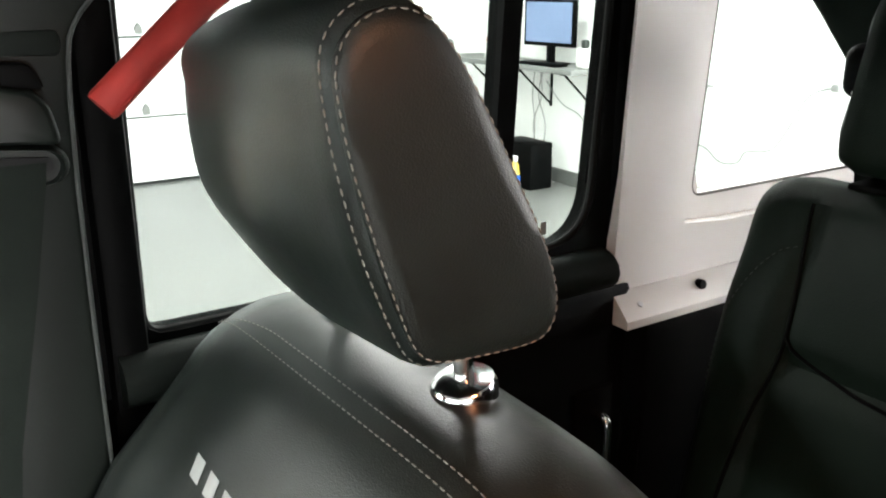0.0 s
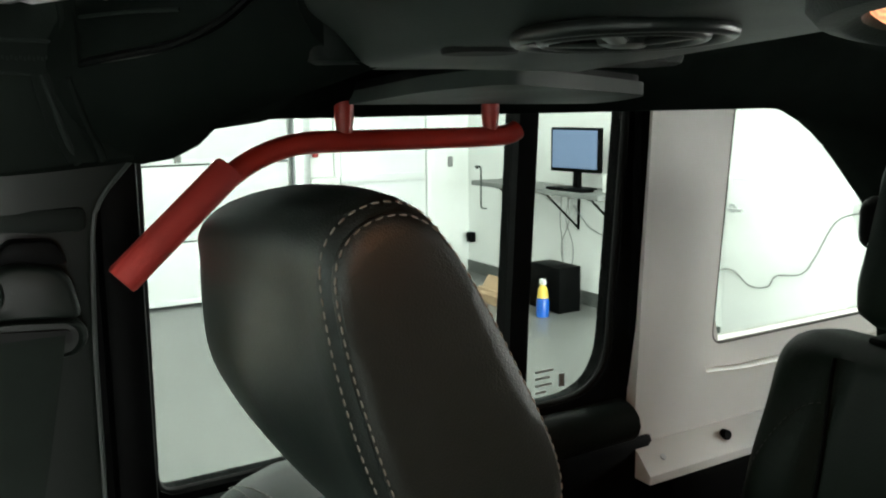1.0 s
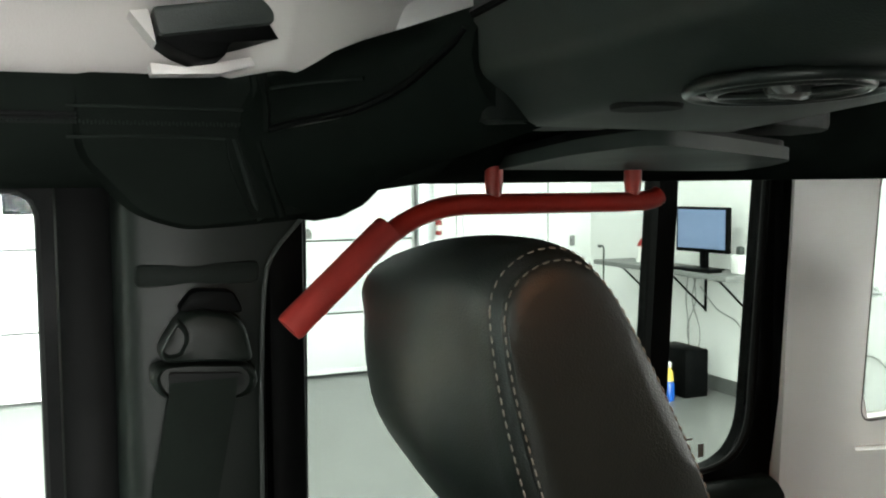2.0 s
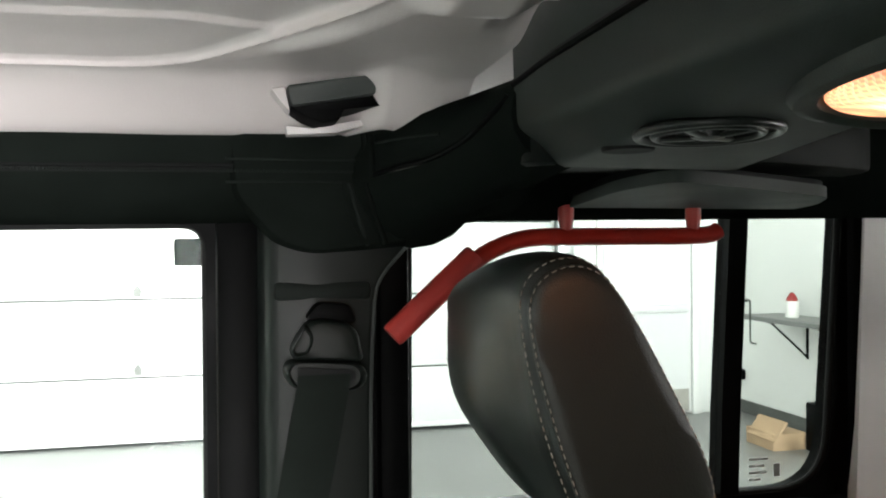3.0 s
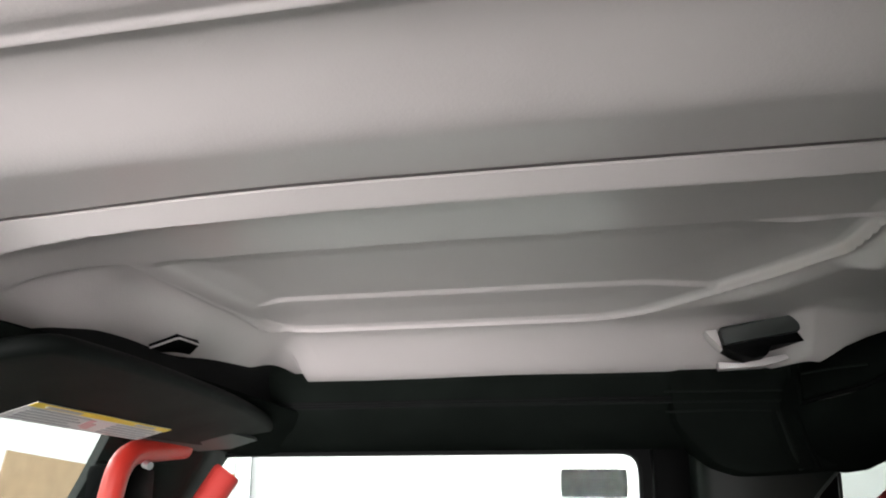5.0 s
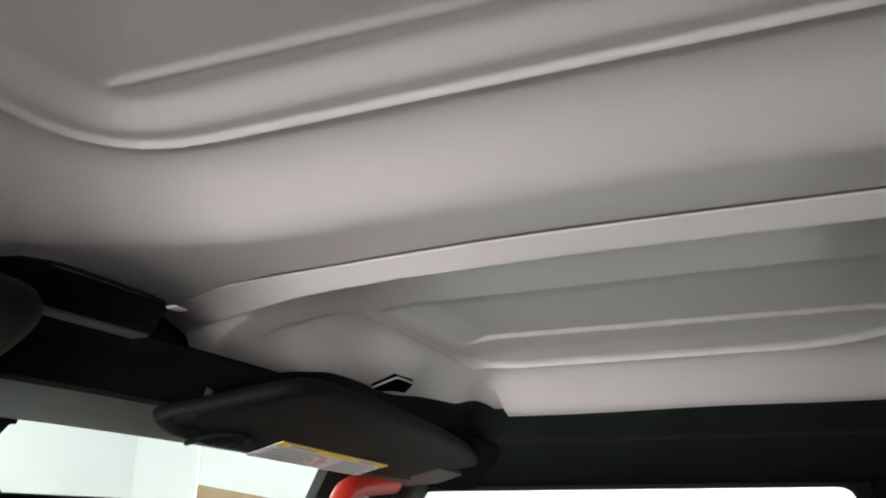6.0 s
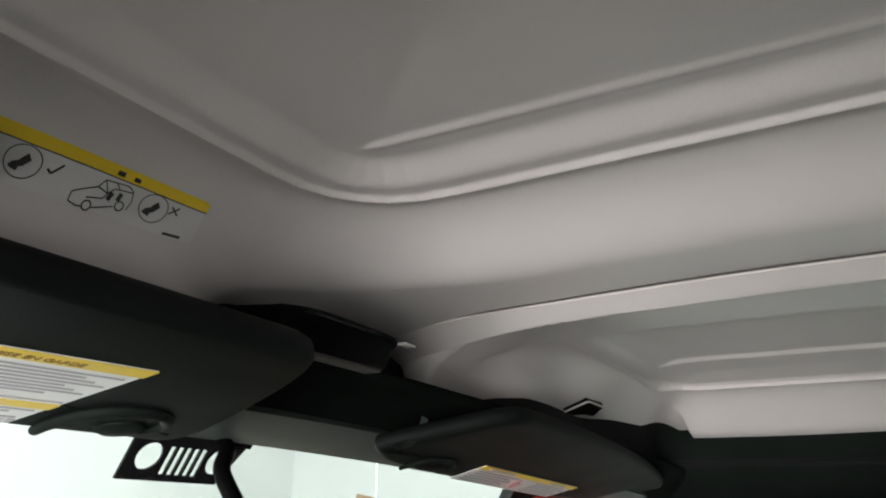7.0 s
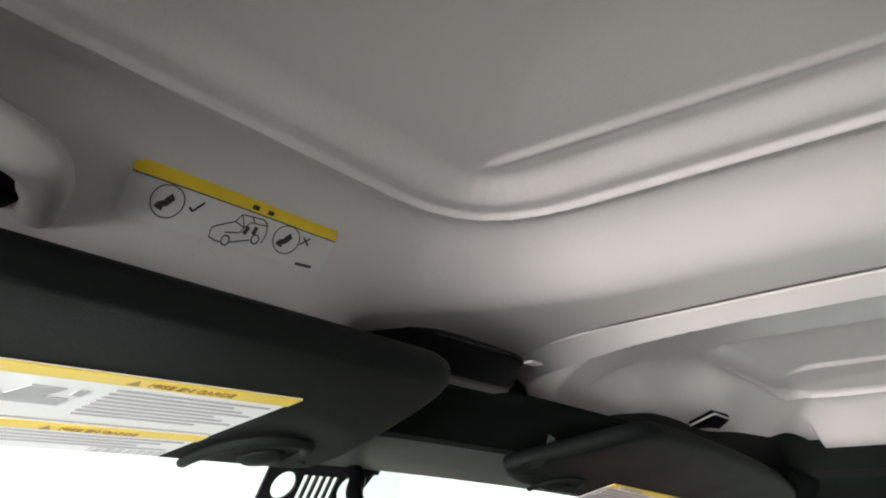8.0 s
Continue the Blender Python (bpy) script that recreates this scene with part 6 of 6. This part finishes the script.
def head_ring(x, grow):
    out = []
    for y, z in HEAD:
        dy, dz = y - HC[0], z - HC[1]
        d = math.hypot(dy, dz)
        f = (d + grow * (1.0 if grow < 0 else 1.0 - 0.75 * smoothstep((HC[0] - y + 0.01) / 0.03))) / d
        if grow < -0.02:
            f = 1.0 + grow / 0.075
        dy += 0.016 * smoothstep((x - 0.385) / 0.07) * smoothstep((0.605 - x) / 0.06) * math.exp(-((z - 1.49) / 0.055) ** 2) if y > HC[0] + 0.01 else 0.0
        crown = 0.013 * smoothstep((x - 0.40) / 0.20) * smoothstep((z - 1.53) / 0.06)
        out.append((x - 0.014 * smoothstep((x - 0.45) / 0.15) * smoothstep((1.49 - z) / 0.07), HC[0] + dy * f, HC[1] + dz * f - crown))
    return out


front_seat = thing("front_seat", "black leather front seat with pale stitching and steel headrest posts", "car seat")
bm = bmesh.new()
loft(bm, [head_ring(x, g) for x, g in ((0.3562, -0.073), (0.3562, -0.055), (0.3560, -0.035), (0.3558, -0.012), (0.3570, -0.003), (0.3595, 0.0000), (0.3612, 0.0003), (0.3624, -0.0012), (0.3645, 0.0032), (0.370, 0.0062), (0.382, 0.0082), (0.395, 0.0089), (0.41, 0.0092), (0.425, 0.0093), (0.442, 0.0093), (0.46, 0.0092),
                                        (0.48, 0.0090), (0.50, 0.0081), (0.52, 0.0067), (0.54, 0.0050), (0.56, 0.0025), (0.578, -0.001), (0.597, -0.008), (0.608, -0.017), (0.613, -0.028), (0.614, -0.045), (0.6142, -0.060), (0.6142, -0.073))])
headrest = part("headrest", bm, LEATHER, front_seat, "padded black leather headrest")
bm = bmesh.new()
for x, g in ((0.3585, -0.0006), (0.3668, 0.0050)):
    ring = head_ring(x, g)
    stitch_row(bm, ring + ring[:1])
tagged(part("stitching", bm, THREAD, headrest, "double row of pale stitches"), kind="stuff")
for x in (0.410, 0.565):
    part("post", tube_bm([(x, -0.243, 1.36), (x - 0.002, -0.238, 1.44)], 0.0062, 14), CHROME, front_seat, "bright steel post")
    bm = bmesh.new()
    tube(bm, [(x, -0.243, 1.366), (x, -0.243, 1.374), (x, -0.242, 1.3775), (x, -0.242, 1.379)], [0.021, 0.021, 0.019, 0.012], 24)
    part("post_sleeve", bm, CHROME, front_seat, "chrome headrest sleeve")
SEAT = rounded([(0.06, 0.70), (-0.005, 1.02), (-0.05, 1.17), (-0.108, 1.28), (-0.164, 1.354), (-0.205, 1.372), (-0.265, 1.368), (-0.305, 1.335), (-0.305, 1.15), (-0.20, 0.70)], [0.02, 0.05, 0.06, 0.06, 0.025, 0.02, 0.025, 0.03, 0.05, 0.02], 5)
SEAT = resample(SEAT, 90)


def seat_ring(x):
    u = (x - 0.475) / 0.235
    k = abs(u)
    drop = 0.10 * k ** 8
    pinch = 1.0 - 0.6 * smoothstep((k - 0.80) / 0.20) ** 2
    out = []
    for y, z in SEAT:
        zz = z - drop * smoothstep((z - 1.0) / 0.3)
        mid = -0.17 + (1.37 - z) * 0.12
        yy = mid + (y - mid) * pinch
        if y > mid:
            yy += 0.018 * smoothstep((k - 0.45) / 0.3) * smoothstep((1.33 - z) / 0.08)
        out.append((x, yy, zz))
    return out


bm = bmesh.new()
loft(bm, [seat_ring(0.475 + 0.235 * u) for u in [-1.0, -0.985, -0.95, -0.9, -0.82, -0.72, -0.6, -0.45, -0.3, -0.15, 0.0, 0.15, 0.3, 0.45, 0.6, 0.72, 0.82, 0.9, 0.95, 0.985, 1.0]])
backrest = part("backrest", bm, LEATHER, front_seat, "black leather backrest with bolsters")
bm = bmesh.new()
for back in (0.0, 0.011):
    row = []
    for x in steps(0.285, 0.655, 0.006):
        want = -0.172 - 0.010 * (0.655 - x) / 0.33 - back * smoothstep((0.68 - x) / 0.12)
        ring = seat_ring(x)
        best = 0.0
        for p, q in zip(ring, ring[1:] + ring[:1]):
            if (p[1] - want) * (q[1] - want) <= 0 and p[1] != q[1]:
                best = max(best, p[2] + (q[2] - p[2]) * (want - p[1]) / (q[1] - p[1]))
        row.append(Vector((x, want, best + 0.0008)))
    stitch_row(bm, row, 0.0065, 0.0044)
tagged(part("stitching", bm, THREAD, backrest, "double row of pale stitches"), kind="stuff")
bm = bmesh.new()
prism(bm, rounded([(0.02, 0.66), (0.50, 0.62), (0.52, 0.74), (0.45, 0.80), (0.0, 0.76)], 0.04), "x", 0.25, 0.70, 0.03)
part("cushion", bm, LEATHER, front_seat, "black leather seat cushion")

# the unseen driver's seat, a mirrored twin set further forward to shade the passenger headrest
DRIVER_AHEAD = 0.07
driver_seat = thing("front_seat", "black leather driver's seat with a padded headrest", "car seat")
bm = bmesh.new()
loft(bm, [[(2 * XC - x, y + DRIVER_AHEAD, z) for x, y, z in seat_ring(0.475 + 0.235 * u)] for u in (-1.0, -0.95, -0.82, -0.6, -0.3, 0.0, 0.3, 0.6, 0.82, 0.95, 1.0)])
part("backrest", bm, LEATHER, driver_seat)
bm = bmesh.new()
loft(bm, [[(2 * XC - x, y + DRIVER_AHEAD, z) for x, y, z in head_ring(x, g)] for x, g in ((0.356, -0.035), (0.3595, 0.0), (0.382, 0.008), (0.48, 0.009), (0.57, -0.001), (0.605, -0.045))])
part("headrest", bm, LEATHER, driver_seat)
bm = bmesh.new()
prism(bm, rounded([(0.09, 0.66), (0.57, 0.62), (0.59, 0.74), (0.52, 0.80), (0.07, 0.76)], 0.04), "x", 2 * XC - 0.70, 2 * XC - 0.25, 0.03)
part("cushion", bm, LEATHER, driver_seat)

# the embroidered word on the backrest, as plain pale bars
def seat_surface(x, z):
    """The backrest's front at a height."""
    ring, best = seat_ring(x), -1.0
    for p, q in zip(ring, ring[1:] + ring[:1]):
        if (p[2] - z) * (q[2] - z) <= 0 and p[2] != q[2]:
            best = max(best, p[1] + (q[1] - p[1]) * (z - p[2]) / (q[2] - p[2]))
    return best


WORD_Z = 1.289
for k in range(7):
    x1 = 0.552 - 0.027 * k
    x0 = x1 - (0.016 if k != 3 else 0.006)
    rows = []
    for v in (-0.0065, -0.0022, 0.0022, 0.0065):
        rows.append([(x + 0.25 * v, seat_surface(x, WORD_Z + v) + 0.0012, WORD_Z + v) for x in (x1, (x0 + x1) / 2, x0)])
    bm = bmesh.new()
    loft(bm, rows, caps=False, closed=False)
    loft(bm, [[(x, y - 0.002, z) for x, y, z in r] for r in rows], caps=False, closed=False)
    part("embroidery", bm, EMBROIDERY, backrest, "pale embroidered bar")

# rear seat
rear_seat = thing("rear_bench", "dark leather rear bench backrest with sewn panels", "car seat")
RS = resample(rounded([(-0.62, 0.80), (-0.735, 1.30), (-0.765, 1.385), (-0.795, 1.402), (-0.86, 1.395), (-0.875, 1.36), (-0.86, 0.80)], [0.02, 0.08, 0.03, 0.015, 0.02, 0.02, 0.02], 5), 150)


def rear_ring(x, x0, x1):
    e = min(x - x0, x1 - x)
    f = math.sqrt(max(0.0, 1 - (1 - min(1.0, e / 0.035)) ** 2))
    bol = 0.012 * smoothstep((0.11 - e) / 0.05)
    def dent(z):
        """A sewn valley along the seam beside the bolster and over the lower panel."""
        line = 0.512 if x1 > 0.3 else 9.0
        return -0.007 * math.exp(-((x - line) / 0.010) ** 2) - (0.010 * math.exp(-((z - 1.225) / 0.014) ** 2) if x1 > 0.3 and x < 0.505 else 0.0)
    return [(x, (dent(z) if y > -0.79 and z < 1.38 else 0.0) - 0.79 + (y + 0.79) * (0.4 + 0.6 * f) + (bol * smoothstep((1.36 - z) / 0.1) if y > -0.79 else 0), z - 0.03 * (1 - f)) for y, z in RS]


for x0, x1 in ((0.13, 0.60), (-0.54, 0.12)):
    bm = bmesh.new()
    ks = [0, 0.004, 0.012, 0.022, 0.035, 0.050, 0.060, 0.066, 0.072, 0.078, 0.084, 0.088, 0.092, 0.098, 0.104, 0.112, 0.12]
    span = x1 - x0
    xs3 = [x0 + k for k in ks] + sorted([x0 + 0.13 + (span - 0.26) * k / 24 for k in range(25)]) + [x1 - k for k in ks[::-1]]
    loft(bm, [rear_ring(x, x0, x1) for x in xs3])
    part("backrest", bm, CLOTH_SEAT, rear_seat, "dark leather rear backrest")
bm = bmesh.new()


def rear_front(x, z, x0=0.13, x1=0.60):
    ring, best = rear_ring(x, x0, x1), -2.0
    for p, q in zip(ring, ring[1:] + ring[:1]):
        if (p[2] - z) * (q[2] - z) <= 0 and p[2] != q[2]:
            best = max(best, p[1] + (q[1] - p[1]) * (z - p[2]) / (q[2] - p[2]))
    return best


def on_rear(points, lift=0.0016):
    return [(x, rear_front(x, z) + lift, z) for x, z in smooth2(points)]


def smooth2(points):
    return [(p.x, p.y) for p in smooth_path([(x, z, 0) for x, z in points], 8)]


tube(bm, on_rear([(0.524, 1.385), (0.517, 1.339), (0.507, 1.25), (0.521, 1.16), (0.53, 1.074), (0.54, 0.95)]), 0.0022, 6)
tube(bm, on_rear([(0.508, 1.253), (0.495, 1.240), (0.475, 1.231), (0.44, 1.222), (0.401, 1.217), (0.33, 1.215), (0.25, 1.23)]), 0.0022, 6)
part("seam", bm, BLACK, rear_seat, "sewn seams")
bm = bmesh.new()
stitch_row(bm, on_rear([(0.592, 1.16), (0.588, 1.21), (0.580, 1.258), (0.560, 1.308), (0.54, 1.334), (0.52, 1.343)], 0.0012), 0.008, 0.005, 0.0006)
tagged(part("stitching", bm, PLASTIC_GREY, rear_seat, "dark double stitching"), kind="stuff")
rear_seat.location.x += 0.014
bm = bmesh.new()
prism(bm, rounded([(-0.20, 0.70), (-0.62, 0.66), (-0.66, 0.80), (-0.25, 0.84)], 0.04), "x", -0.54, 0.60, 0.03)
part("cushion", bm, CLOTH_SEAT, rear_seat, "dark leather rear cushion")
for x in (0.26, 0.475):
    part("slot", boxes((x - 0.035, x + 0.035, -0.845, -0.80, 1.397, 1.407), bevel=0.004), BLACK, rear_seat, "black headrest slot")
rear_head = part("headrest", prism_bm(rounded([(-0.80, 1.415), (-0.87, 1.403), (-0.925, 1.50), (-0.905, 1.60), (-0.85, 1.61), (-0.815, 1.52)], 0.025), "x", 0.33, 0.538, 0.028), CLOTH_SEAT, rear_seat, "black rear headrest")
for x in (0.37, 0.49):
    part("post", tube_bm([(x, -0.85, 1.385), (x, -0.855, 1.43)], 0.006, 12), CHROME, rear_seat, "steel headrest post")
rear_belt = thing("seat_belt", "dark green rear seat belt hanging from a black guide", "seat belt")
bm = bmesh.new()
loft(bm, [[(x, -0.895, z), (x + 0.027, -0.905, z), (x + 0.027, -0.9065, z), (x, -0.8965, z)] for x, z in ((0.546, 1.22), (0.551, 1.37), (0.556, 1.42), (0.561, 1.50))])
part("webbing", bm, BELT, rear_belt)
bm = bmesh.new()
box(bm, 0.548, 0.606, -0.93, -0.885, 1.478, 1.540, 0.018, 4)
part("guide", bm, BLACK, rear_belt, "rounded black belt guide")
part("clip", boxes((0.560, 0.585, -0.8865, -0.8835, 1.484, 1.488), bevel=0.0008), WHITE_PLASTIC, rear_belt, "small pale clip")
striker = thing("seat_striker", "bright steel seat latch on the side wall", "latch")
part("loop", tube_bm(fillet_path([(0.70, -0.62, 1.12), (0.665, -0.62, 1.12), (0.665, -0.62, 1.06), (0.70, -0.62, 1.06)], 0.012), 0.006, 10), CHROME, striker)
part("plate", boxes((0.688, 0.696, -0.65, -0.59, 1.03, 1.15), bevel=0.003), BLACK, striker)
